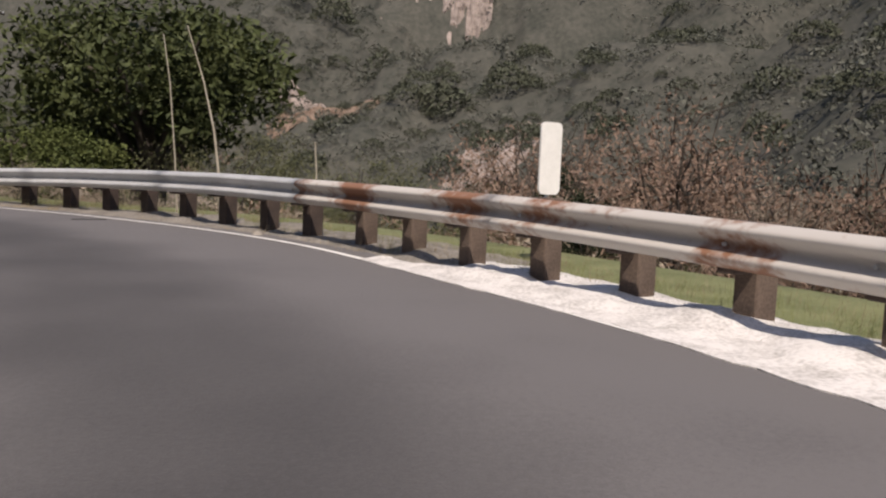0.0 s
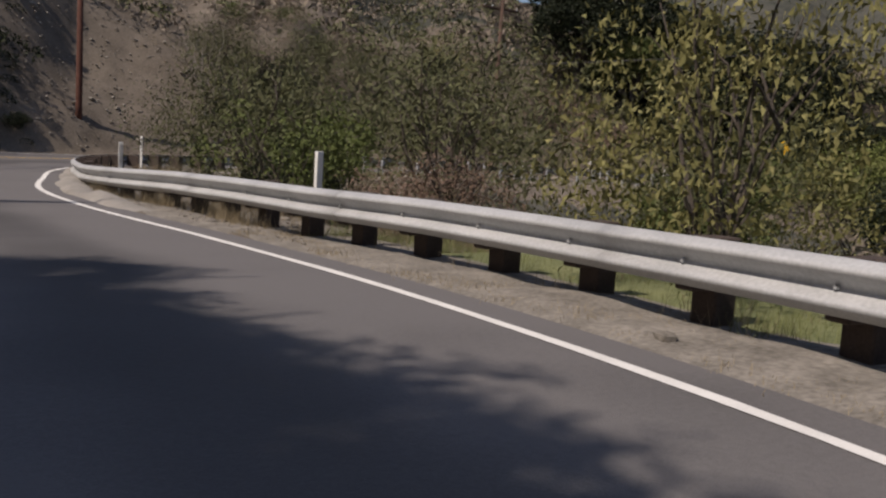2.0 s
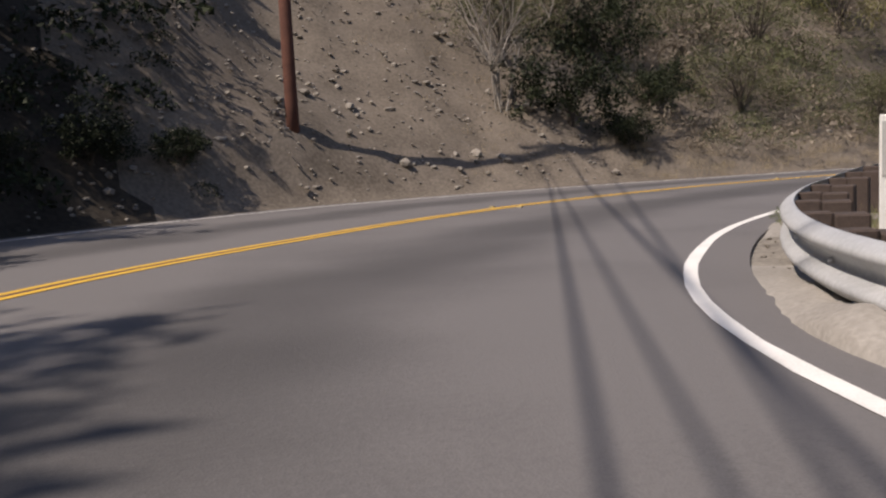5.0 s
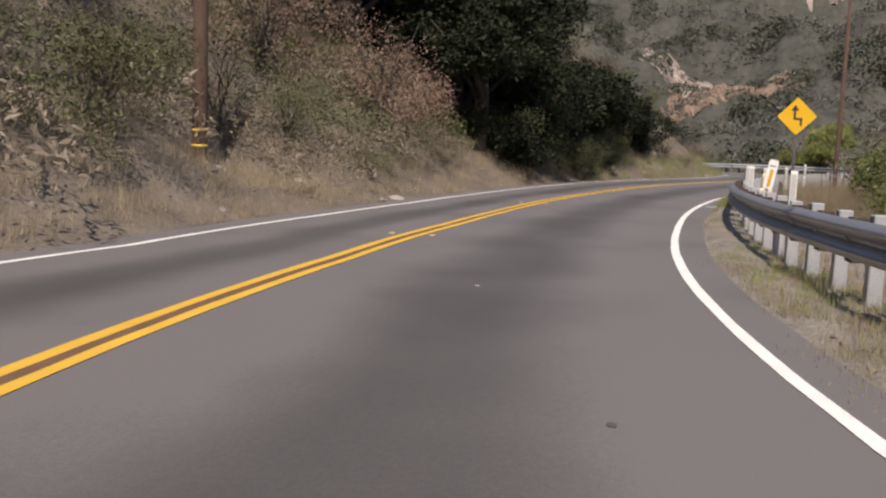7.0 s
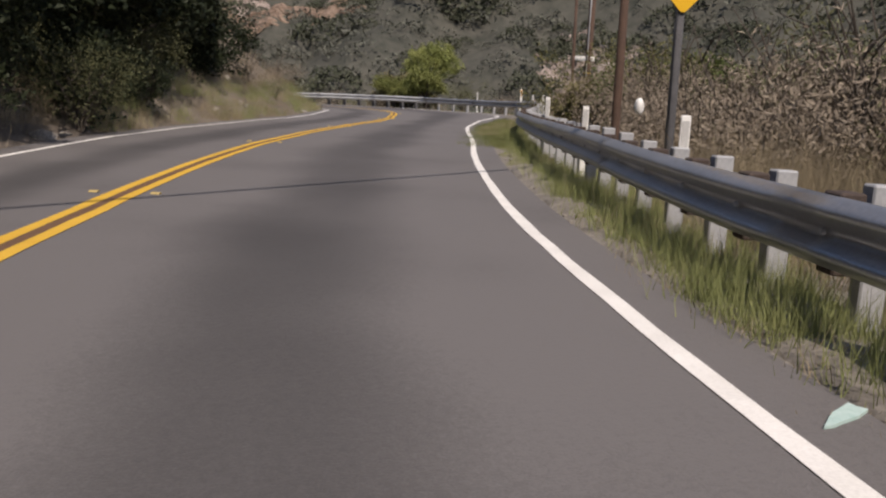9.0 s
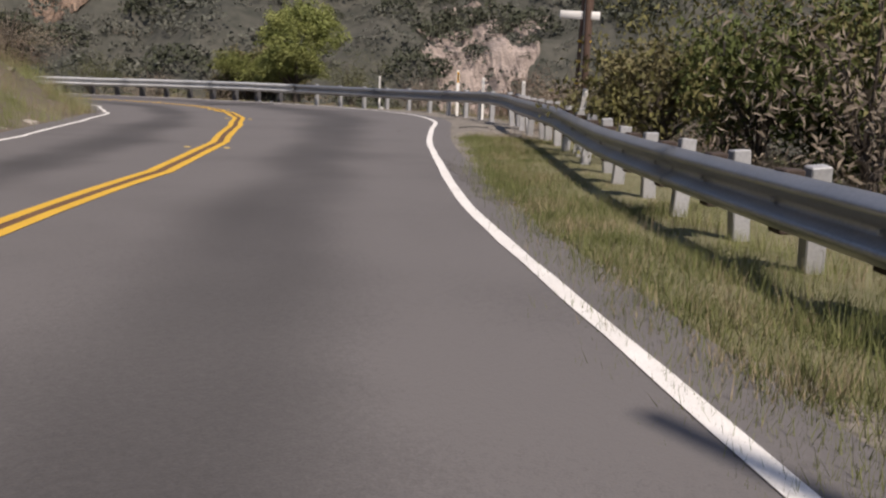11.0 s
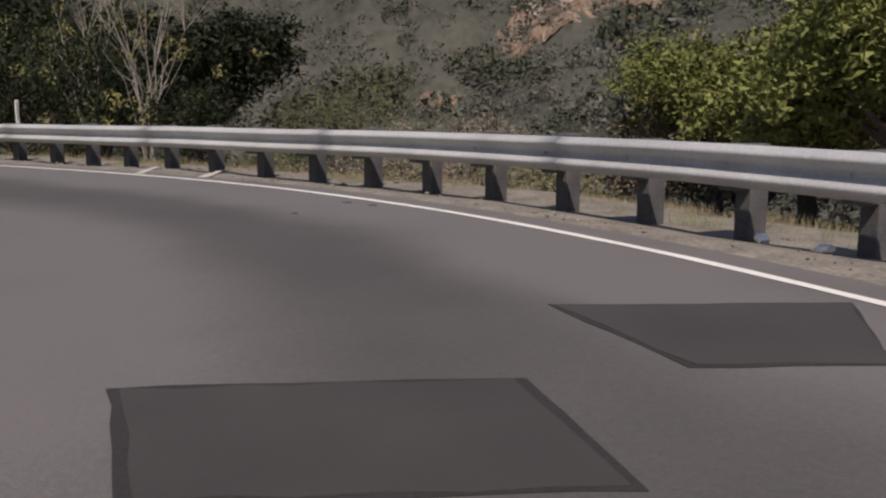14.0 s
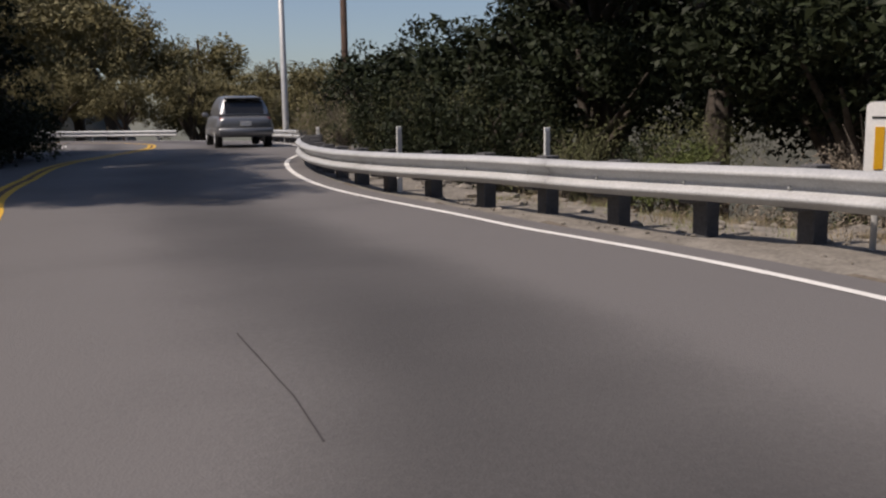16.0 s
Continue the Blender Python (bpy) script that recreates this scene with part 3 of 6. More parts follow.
GREEN_VERGE = material("green_soil", (0.085, 0.105, 0.04), (0.21, 0.22, 0.10), 1.8, 22, 0.95, 0.8)
verge(station(1.5, -2.6)[0], station(17.2, 18)[0], 1.15, 2.6, GREEN_VERGE, "green grassy soil behind the posts of the first bend")
verge(station(53, 42.9)[0], station(76.3, 35.2)[0], 0.45, 1.0, VERGE, "grass-grown soil along the guard rail")
CONCRETE = material("dusty_concrete", (0.20, 0.185, 0.165), (0.33, 0.31, 0.28), 1.6, 30, 0.95, 0.7)
berm(station(4.0, -1.6)[0], station(11.0, 2.0)[0], 0.05, 1.5, 0.085, LIME, "low bank of white chalky dirt along the shoulder")
berm(station(8.6, 0.5)[0], station(16.2, 8.4)[0], 0.22, 1.9, 0.095, SHOULDER, "low bank of straw-littered earth under the rusty rail")
berm(station(14.6, 6.0)[0], station(17.0, 20)[0], 0.30, 1.9, 0.035, SHOULDER, "low bank of dusty earth and straw under the guard rail")
berm(station(16.3, 22)[0], station(19.2, 38.6)[0], 0.26, 0.85, 0.10, CONCRETE, "lumpy grey lip of dirt and concrete at the kerb")
berm(station(20.2, 39.8)[0], station(24.5, 42.6)[0], 0.30, 0.75, 0.05, CONCRETE, "grey concrete kerb lip in the bend")
berm(station(33, 44.8)[0], station(58, 41.5)[0], 0.40, 1.0, 0.045, SHOULDER, "low dusty lip of earth along the shoulder")


def loop_wire(name, pts, radius, mat, label, category, closed=False):
    cu = bpy.data.curves.new(name, "CURVE")
    cu.dimensions = "3D"
    cu.bevel_depth, cu.bevel_resolution = radius, 1
    sp = cu.splines.new("POLY")
    sp.points.add(len(pts) - 1)
    for p, q in zip(sp.points, pts):
        p.co = (*q, 1)
    sp.use_cyclic_u = closed
    tmp = bpy.data.objects.new(name, cu)
    me = bpy.data.meshes.new_from_object(tmp)
    bpy.data.objects.remove(tmp)
    me.materials.clear()
    me.materials.append(mat)
    return tagged(new(name, me), label, category)


loop_wire("rubber_ring", [(16.15 + 0.182 * math.cos(a) + 0.055 * math.sin(a), 9.37 - 0.14 * math.cos(a) + 0.07 * math.sin(a), 0.008) for a in np.linspace(0, 2 * math.pi, 40, endpoint=False)], 0.006, TAR, "thin black rubber ring lying on the asphalt", "ring", True)
loop_wire("wire_scrap", [(14.25 + 0.31 * k / 12, 6.26 - 0.39 * k / 12 + 0.04 * math.sin(k / 2), 0.010) for k in range(13)], 0.007, TAR, "black bent wire scrap lying on the asphalt", "wire")
sheet("tar_crack", [(98.63, 51.77), (98.638, 51.77), (98.748, 50.71), (98.77, 50.2), (98.762, 50.2), (98.74, 50.71)], 0.002, PATCH, "thin dark crack along the lane", "crack", rough=0.002)

# small scraps lying on the asphalt
STAIN = material("faint_stain", (0.052, 0.049, 0.048), (0.085, 0.08, 0.079), 5, 60, 0.85, 0.2)
SCRAP = material("pale_scrap", (0.26, 0.23, 0.22), (0.42, 0.38, 0.37), 9, 60, 0.8, 0.1)
for x, y, w, mat, label in ((34.11, 46.71, 0.03, SCRAP, "small pale scrap on the asphalt"), (77.84, 35.15, 0.05, STAIN, "small dark stain on the asphalt"), (30.82, 45.57, 0.04, STAIN, "small dark stain on the asphalt"),
                            (96.35, 37.4, 0.07, STAIN, "small dark stain on the asphalt"), (96.15, 37.11, 0.07, STAIN, "small dark stain on the asphalt"), (99.54, 46.01, 0.07, SCRAP, "pale pink scrap on the asphalt"), (95.42, 37.66, 0.05, STAIN, "small dark stain on the asphalt")):
    sheet("scrap", [(x - w, y - 0.5 * w), (x + 0.3 * w, y - 0.7 * w), (x + w, y + 0.1 * w), (x + 0.2 * w, y + 0.6 * w), (x - 0.8 * w, y + 0.4 * w)], 0.005, mat, label, "scrap", kind="", rough=0.008)
loop_wire("wire_scrap", [(78.77, 33.41, 0.02), (78.93, 33.15, 0.03), (78.98, 32.9, 0.03), (78.83, 32.7, 0.02)], 0.012, TAR, "black bent wire scrap lying on the shoulder", "wire")

# raised pavement markers on the centre line
bm = bmesh.new()
bmesh.ops.create_cube(bm, size=1, matrix=Matrix.Diagonal((0.075, 0.075, 0.016, 1)))
for v in bm.verts:
    if v.co.z > 0:
        v.co.x *= 0.55
dot_me = mesh_of(bm, "road_stud", material("dull_amber", (0.30, 0.22, 0.08), (0.45, 0.35, 0.15), 9, 60, 0.6, 0.1))
s = station(16.1, 23)[0]
while s < station(100.4, 66)[0]:
    for side in (-0.26, 0.26):
        x, y = along(s, float(-LANE(s)) + side)
        ob = tagged(shared("road_stud", dot_me, pose(x, y, 0.011, 0, 0, math.degrees(heading(s)))), "small amber reflective road stud on the asphalt", "road stud", "road studs beside the centre line")
    s += 7.32

# ---------------------------------------------------------------- guard rails
RAILC = EDGE + RIGHT * RAIL_AT[:, None]
RAIL_ARC = np.concatenate([[0], np.cumsum(np.linalg.norm(np.diff(RAILC, axis=0), axis=1))])
W_PROFILE = [(0.0, 0.0), (0.012, -0.003), (0.035, -0.010), (0.078, -0.036), (0.092, -0.050), (0.094, -0.066), (0.084, -0.082), (0.016, -0.130), (0.004, -0.150), (0.004, -0.166), (0.016, -0.184),
             (0.078, -0.216), (0.092, -0.230), (0.094, -0.246), (0.084, -0.262), (0.035, -0.300), (0.012, -0.308), (0.0, -0.312)]


def rail_at(u, out=0.0):
    """Place and unit way of the post line at rail length u, moved towards the road by out."""
    c = np.array([np.interp(u, RAIL_ARC, RAILC[:, k]) for k in (0, 1)])
    a = np.array([np.interp(u + 0.15, RAIL_ARC, RAILC[:, k]) - np.interp(u - 0.15, RAIL_ARC, RAILC[:, k]) for k in (0, 1)])
    a /= np.linalg.norm(a)
    return c + out * np.array([-a[1], a[0]]), a


def rail_u(x, y):
    return RAIL_ARC[int(np.argmin(((RAILC - (x, y)) ** 2).sum(1)))]


def beam(u0, u1, parent, mat, lift=0.0, gap=0.14):
    us = np.linspace(u0, u1 + 0.12, max(3, int((u1 - u0) / 0.3) + 1))
    ring = W_PROFILE + [(p - 0.007, q) for p, q in reversed(W_PROFILE)]
    n = len(ring)
    verts, faces = [], []
    for u in us:
        c, a = rail_at(u, gap + lift)
        out = np.array([-a[1], a[0]])
        top = float(np.interp(np.interp(u, RAIL_ARC, ARC), ARC, TOP_AT))
        verts += [(c[0] + out[0] * p, c[1] + out[1] * p, top + q) for p, q in ring]
    for j in range(len(us) - 1):
        for k in range(n):
            faces.append((j * n + k, j * n + (k + 1) % n, (j + 1) * n + (k + 1) % n, (j + 1) * n + k))
    faces += [tuple(range(n)), tuple(range((len(us) - 1) * n, len(us) * n))]
    ob = mesh_part("beam", verts, faces, mat, parent, flat=False)
    return ob


TOP_AT = RAIL_TOP(ARC) + LIFT_AT
bm = bmesh.new()
bmesh.ops.create_cone(bm, cap_ends=True, segments=8, radius1=0.017, radius2=0.012, depth=0.02, matrix=pose(0, 0, 0, -90))
bolt_me = mesh_of(bm, "bolt", STEEL)


def guard_rail(u0, u1, anchor, label, post_me, block_me, beam_mats, spacing=0.953, lean=0.0, bolts=True, gap=0.14):
    rail = thing("guard_rail", label, "guard rail", group="guard rails along the road")
    rng = random.Random(int(u0 * 7))
    n = max(1, round((u1 - u0) / 3.81))
    for k in range(n):
        a, b = u0 + (u1 - u0) * k / n, u0 + (u1 - u0) * (k + 1) / n
        beam(a, b, rail, beam_mats(a) if callable(beam_mats) else beam_mats, 0.004 * (k % 2), gap)
    u = anchor - spacing * int((anchor - u0) / spacing)
    while u < u1:
        c, a = rail_at(u)
        yaw = math.degrees(math.atan2(a[1], a[0]))
        top = float(np.interp(np.interp(u, RAIL_ARC, ARC), ARC, TOP_AT))
        base = pose(c[0], c[1], top, 0, 0, yaw)
        shared("post", post_me, base @ pose(0, -0.02, rng.uniform(-0.015, 0.015), rng.uniform(-lean, lean), rng.uniform(-lean, lean), rng.uniform(-3, 3)), rail)
        shared("spacer_block", block_me, base @ pose(0, 0.08 + (gap - 0.08) / 2, 0) @ Matrix.Diagonal((1, (gap - 0.08) / 0.10, 1, 1)), rail)
        if bolts:
            shared("bolt", bolt_me, base @ pose(0, gap + 0.025, -0.156), rail)
        u += spacing
    return rail


wood_post = mesh_of(block(0.20, 0.20, -1.3, -0.015, 0.012), "post", POST_WOOD)
wood_block = mesh_of(block(0.15, 0.10, -0.345, -0.005, 0.01), "spacer_block", POST_WOOD)
steel_post = mesh_of(block(0.10, 0.12, -1.3, 0.035, 0.008), "post", POST_STEEL)
dark_block = mesh_of(block(0.14, 0.10, -0.34, 0.015, 0.008), "spacer_block", POST_WOOD)
grey_post = mesh_of(block(0.155, 0.19, -1.3, 0.01, 0.01), "post", GREY_WOOD)
grey_block = mesh_of(block(0.15, 0.10, -0.345, 0.0, 0.01), "spacer_block", GREY_WOOD)
dirty_post = mesh_of(block(0.20, 0.20, -1.3, -0.015, 0.012), "post", material("dusty_post", (0.05, 0.035, 0.028), (0.15, 0.11, 0.085), 4, 50, 0.92, 0.4))

U_RUST, U_A, U_B, U_C, U_D = rail_u(-9, -6.5), rail_u(13.0, 1.9), rail_u(24.6, 41.8), rail_u(63.5, 38.6), rail_u(93.2, 33.0)
U_KINK = rail_u(82.4, 31.1)
guard_rail(U_RUST, U_A, rail_u(17.9, 10.5), "old guard rail with rusty streaks on dusty wooden posts", dirty_post, wood_block, RUST, spacing=1.09, gap=0.27)
guard_rail(U_A, U_B, rail_u(17.9, 10.5), "old galvanised guard rail on dark wooden posts", wood_post, wood_block, STEEL, spacing=1.07, gap=0.27)
guard_rail(U_B, U_C, rail_u(41.0, 43.79), "galvanised guard rail on pale steel posts", steel_post, dark_block, NEW_STEEL, spacing=0.9, lean=1.5, gap=0.2)
guard_rail(U_C, U_KINK, rail_u(67.9, 37.3), "bent galvanised guard rail on leaning pale posts", steel_post, dark_block, NEW_STEEL, spacing=1.06, lean=6, gap=0.2)
guard_rail(U_KINK, U_D, rail_u(89.43, 31.27), "galvanised guard rail on pale steel posts", steel_post, dark_block, NEW_STEEL, spacing=1.1, gap=0.2)
guard_rail(U_D, rail_u(101.4, 67.5), rail_u(101.9, 44.2), "galvanised guard rail on grey square posts", grey_post, grey_block, STEEL, spacing=1.06, gap=0.27)
guard_rail(rail_u(103.4, 80), rail_u(103.2, 86), rail_u(103.4, 81), "short galvanised guard rail on grey posts", grey_post, grey_block, STEEL, bolts=False)
guard_rail(rail_u(99.5, 93), rail_u(80, 99.4), rail_u(98.5, 94), "far pale guard rail on the outside of the bend", steel_post, dark_block, STEEL, spacing=1.905, bolts=False)

# pale crosses painted on three of the wooden posts
for x, y in ((17.9, 10.5), (18.1, 11.57), (18.3, 12.65)):
    c, a = rail_at(rail_u(x, y), 0.085)
    cross = thing("painted_cross", "grey spray-painted cross on a dark wooden post", "paint mark", pose(c[0], c[1], 0.09, 0, 0, math.degrees(math.atan2(a[1], a[0]))), "crosses on posts")
    for ang in (50, -50):
        ob = part("stroke", block(0.20, 0.004, -0.012, 0.012, 0), REFLECTOR, cross)
        ob.matrix_basis = pose(0, 0, 0, 0, ang, 0)


# ---------------------------------------------------------------- roadside markers
def delineator(x, y, top, width=0.075, label="white plastic marker post beside the guard rail", tilt=0.0, band=REFLECTOR, face=None, depth=0.02):
    """A flat white marker post with a reflective strip facing the traffic."""
    s = station(x, y)[0]
    yaw = math.degrees(heading(s)) if face is None else face
    ground_z = min(0.0, floor_at(x, y))
    m = thing("marker_post", label, "marker post", pose(x, y, ground_z, 0, 0, yaw) @ pose(0, 0, 0, tilt), "marker posts along the road")
    h = top - ground_z
    bm = bmesh.new()
    bmesh.ops.create_cube(bm, size=1, matrix=pose(0, 0, (h - 0.15) / 2) @ Matrix.Diagonal((depth, width, h + 0.15, 1)))
    bmesh.ops.bevel(bm, geom=bm.edges[:], offset=min(0.008, depth * 0.3), segments=2, profile=0.5, affect="EDGES")
    part("post", bm, PLASTIC, m, flat=True)
    if band is not None:
        ob = part("reflector", block(0.006, width * 0.72, h - 0.36, h - 0.04, 0.001), band, m, "reflective strip", flat=True)
        ob.matrix_basis = pose(-depth / 2 - 0.002, 0, 0)
    return m


def paddle(x, y, low, top, width, label, strip=None, tilt=0.0, face=None):
    """A wide white object marker with rounded corners on a stake."""
    s = station(x, y)[0]
    m = thing("object_marker", label, "road marker", pose(x, y, min(0, floor_at(x, y)), 0, 0, math.degrees(heading(s)) if face is None else face) @ pose(0, 0, 0, tilt), "object markers")
    z0 = -min(0, floor_at(x, y))
    part("stake", block(0.03, 0.045, -0.2, low + z0 + 0.1, 0.004), METAL, m)
    bm = bmesh.new()
    bmesh.ops.create_cube(bm, size=1, matrix=pose(0, 0, (low + top) / 2 + z0) @ Matrix.Diagonal((0.025, width, top - low, 1)))
    bmesh.ops.bevel(bm, geom=[e for e in bm.edges if abs(e.verts[0].co.x - e.verts[1].co.x) > 0.01], offset=width * 0.22, segments=4, profile=0.5, affect="EDGES")
    ob = part("panel", bm, PLASTIC, m, flat=True)
    ob.matrix_basis = pose(-0.03, 0, 0)
    if strip:
        o2 = part("reflector", block(0.006, width * 0.34, low + z0 + (top - low) * 0.08, low + z0 + (top - low) * 0.66, 0.001), strip, m, "amber reflective strip", flat=True)
        o2.matrix_basis = pose(-0.046, 0, 0)
        o3 = part("smudge", block(0.004, width * 0.6, low + z0 + (top - low) * 0.77, low + z0 + (top - low) * 0.80, 0), BLACK, m, "dark smudged bar", flat=True)
        o3.matrix_basis = pose(-0.044, 0, 0)
    return m


paddle(10.85, -0.27, 0.74, 1.5, 0.27, "tall white road marker panel behind the rusty rail")
paddle(25.55, 42.2, 0.74, 1.17, 0.17, "white road marker panel behind the guard rail")
paddle(41.5, 43.66, 0.65, 1.1, 0.14, "white marker panel with an amber strip, leaning", AMBER, tilt=10)
paddle(103.42, 52.8, 0.55, 1.09, 0.19, "white marker panel with an amber strip behind the rail", AMBER, face=52)
delineator(17.87, 19.92, 0.92, 0.08, "grey square marker post beside the guard rail", band=None, depth=0.06)
delineator(17.0, 26.85, 0.84)
delineator(19.45, 37.4, 0.95)
delineator(37.7, 43.8, 0.97)
delineator(42.3, 43.68, 0.97)
delineator(46.15, 43.27, 0.94)
delineator(50.79, 42.3, 0.86)
delineator(54.98, 41.12, 0.86)
delineator(59.2, 39.85, 0.95)
delineator(73.06, 34.3, 0.94, tilt=6, label="white plastic marker post leaning behind the rail")
delineator(79.45, 31.52, 1.02)
delineator(84.07, 30.13, 1.08)
amber_post = delineator(85.93, 30.02, 1.28, 0.096, "tall white marker post with an amber window", band=AMBER)
ob = part("window", block(0.006, 0.04, 0.97 - min(0.0, floor_at(85.93, 30.02)), 1.19 - min(0.0, floor_at(85.93, 30.02)), 0.001), BLACK, amber_post, "dark slot in the amber frame", flat=True)
ob.matrix_basis = pose(-0.016, 0, 0)
delineator(90.0, 30.95, 1.04)
delineator(102.95, 44.98, 1.02)
delineator(103.67, 50.62, 0.95)
delineator(102.38, 56.38, 0.92)
delineator(101.47, 59.2, 0.95)
delineator(101.9, 68.0, 0.95)


def lathe(profile, segments=14):
    bm = bmesh.new()
    rings = [[bm.verts.new((r * math.cos(2 * math.pi * k / segments), r * math.sin(2 * math.pi * k / segments), z)) for k in range(segments)] for r, z in profile]
    for a, b in zip(rings, rings[1:]):
        for k in range(segments):
            bm.faces.new((a[k], a[(k + 1) % segments], b[(k + 1) % segments], b[k]))
    bm.faces.new(list(reversed(rings[0])))
    bm.faces.new(rings[-1])
    return bm


bollard = tagged(part("bollard", lathe([(0.08, -0.4), (0.08, 0.70), (0.075, 0.73), (0.05, 0.765), (0.01, 0.78)]), CREAM), "cream-painted steel bollard with a domed top", "bollard", "bollards by the hydrant")
bollard.matrix_basis = pose(47.76, 42.7, 0)
copy_thing(bollard, pose(48.39, 42.57, -0.04))
hyd = thing("fire_hydrant", "cream-yellow fire hydrant behind the guard rail", "hydrant", pose(47.02, 42.73, 0))
part("barrel", lathe([(0.10, -0.3), (0.10, 0.03), (0.085, 0.05), (0.07, 0.08), (0.07, 0.50), (0.092, 0.52), (0.092, 0.56), (0.08, 0.58), (0.07, 0.66), (0.045, 0.73), (0.02, 0.75), (0.02, 0.80), (0.005, 0.81)]), CREAM, hyd)
for a in (0, 180, 90):
    ob = part("outlet", lathe([(0.045, 0.0), (0.045, 0.13), (0.058, 0.135), (0.058, 0.17), (0.02, 0.18)], 10), CREAM, hyd)
    ob.matrix_basis = pose(0, 0, 0.42, 0, 90, a)

# ---------------------------------------------------------------- warning sign
sign = thing("warning_sign", "yellow diamond warning sign with a black winding arrow", "road sign", pose(52.6, 41.35, floor_at(52.6, 41.35), 0, 0, math.degrees(heading(station(52.6, 41.35)[0])) + 9))
gz = -floor_at(52.6, 41.35)
part("pole", block(0.07, 0.07, -0.3, 2.25 + gz, 0.008), GREY_WOOD, sign, "weathered square wooden pole")
bm = bmesh.new()
bmesh.ops.create_cube(bm, size=1, matrix=Matrix.Diagonal((0.006, 0.72, 0.72, 1)))
bmesh.ops.bevel(bm, geom=[e for e in bm.edges if abs(e.verts[0].co.x - e.verts[1].co.x) > 0.003], offset=0.05, segments=3, profile=0.5, affect="EDGES")
plate = part("plate", bm, SIGN_YELLOW, sign, flat=True)
plate.matrix_basis = pose(-0.055, 0, 2.27 + gz) @ pose(0, 0, 0, 45)
for name, (y, z, w, h, rot) in {"arrow_foot": (-0.11, -0.16, 0.055, 0.20, 0), "arrow_bend": (-0.025, -0.07, 0.22, 0.055, 0), "arrow_stem": (0.06, 0.05, 0.055, 0.24, 0)}.items():
    ob = part(name, block(0.004, w, -h / 2, h / 2, 0), BLACK, sign, "black arrow stroke", flat=True)
    ob.matrix_basis = pose(-0.062, y, 2.27 + gz + z, rot)
ob = mesh_part("arrow_head", [(0, -0.10, 0), (0, 0.10, 0), (0, 0, 0.16), (0.004, -0.10, 0), (0.004, 0.10, 0), (0.004, 0, 0.16)], [(0, 2, 1), (3, 4, 5), (0, 1, 4, 3), (1, 2, 5, 4), (2, 0, 3, 5)], BLACK, sign, "black arrow head")
ob.matrix_basis = pose(-0.065, 0.06, 2.27 + gz + 0.15)


# ---------------------------------------------------------------- utility poles and wires
def pole(x, y, tall, mat, label, lean=(0, 0), bands=None, arm=True, radius=0.15):
    z = floor_at(x, y)
    p = thing("utility_pole", label, "utility pole", pose(x, y, z - 0.1, lean[0], lean[1], 0), "utility poles")
    part("shaft", lathe([(radius * 1.05, -0.4), (radius, 0.6), (radius * 0.72, tall)], 14), mat, p)
    for b in bands or ():
        part("band", lathe([(radius * 1.03, b - z + 0.1), (radius * 1.03, b - z + 0.15)], 14), YELLOW_BAND, p, "yellow painted band")
    if arm:
        ob = part("crossarm", block(2.4, 0.11, -0.06, 0.06, 0.01), mat, p)
        ob.matrix_basis = pose(0, 0.12, tall - 0.5)
        for k in (-1.1, -0.6, 0.6, 1.1):
            ob = part("insulator", lathe([(0.03, 0.0), (0.045, 0.04), (0.03, 0.06), (0.045, 0.1), (0.02, 0.13)], 8), METAL, p)
            ob.matrix_basis = pose(k, 0.12, tall - 0.44)
    return p


pole(5.1, 22.6, 11.4, POLE, "dark wooden utility pole with a crossarm on the bank")
pole(19.7, 52.0, 9.6, RED_POLE, "reddish-brown wooden utility pole on the bank", radius=0.14)
pole(42.4, 53.55, 9.5, POLE, "dark wooden utility pole with three yellow bands", bands=(0.62, 0.93, 1.22), radius=0.15, lean=(0, 0.6))
pole(58.1, 39.1, 8.5, POLE, "brown wooden utility pole behind the guard rail", radius=0.075, arm=False)
ps = pole(81.6, 28.6, 10.0, POLE, "dark leaning utility pole with yellow bands", lean=(-1.5, -4.5), bands=(1.0, 1.55, 2.05), radius=0.17)
ob = part("conduit", lathe([(0.03, 0.0), (0.03, 8.5)], 8), METAL, ps, "grey conduit")
ob.matrix_basis = pose(-0.14, 0.13, 0.2)
ob = part("notice_board", block(1.0, 0.04, -0.1, 0.1, 0.01), PLASTIC, ps, "pale notice board")
ob.matrix_basis = pose(0, 0.2, 3.2 - floor_at(81.75, 28.6) - 0.4, 0, 0, 60)
pole(77.8, 31.0, 9.0, POLE, "thin brown wooden pole behind the guard rail", radius=0.07, arm=False, lean=(0, 1))
pt = pole(106.2, 49.3, 10.0, POLE, "dark utility pole with yellow bands and meter boxes", bands=(0.72, 1.06, 1.4), radius=0.19, arm=False)
zt = -floor_at(106.2, 49.3) + 0.1
for k, (zz, hh, nm) in enumerate(((1.86, 0.5, "meter_box"), (2.42, 0.34, "switch_box"))):
    ob = part(nm, block(0.36, 0.22, -hh / 2, hh / 2, 0.02), METAL, pt, "grey metal box with a pale notice")
    ob.matrix_basis = pose(-0.22, -0.1, zt + zz, 0, 0, 115)
    if k == 0:
        for i in range(4):
            o2 = part("notice_line", block(0.24 - 0.05 * (i % 2), 0.004, -0.012, 0.012, 0), REFLECTOR if i else BLACK, ob, "printed bar", flat=True)
            o2.matrix_basis = pose(0, 0.113, 0.14 - 0.07 * i)
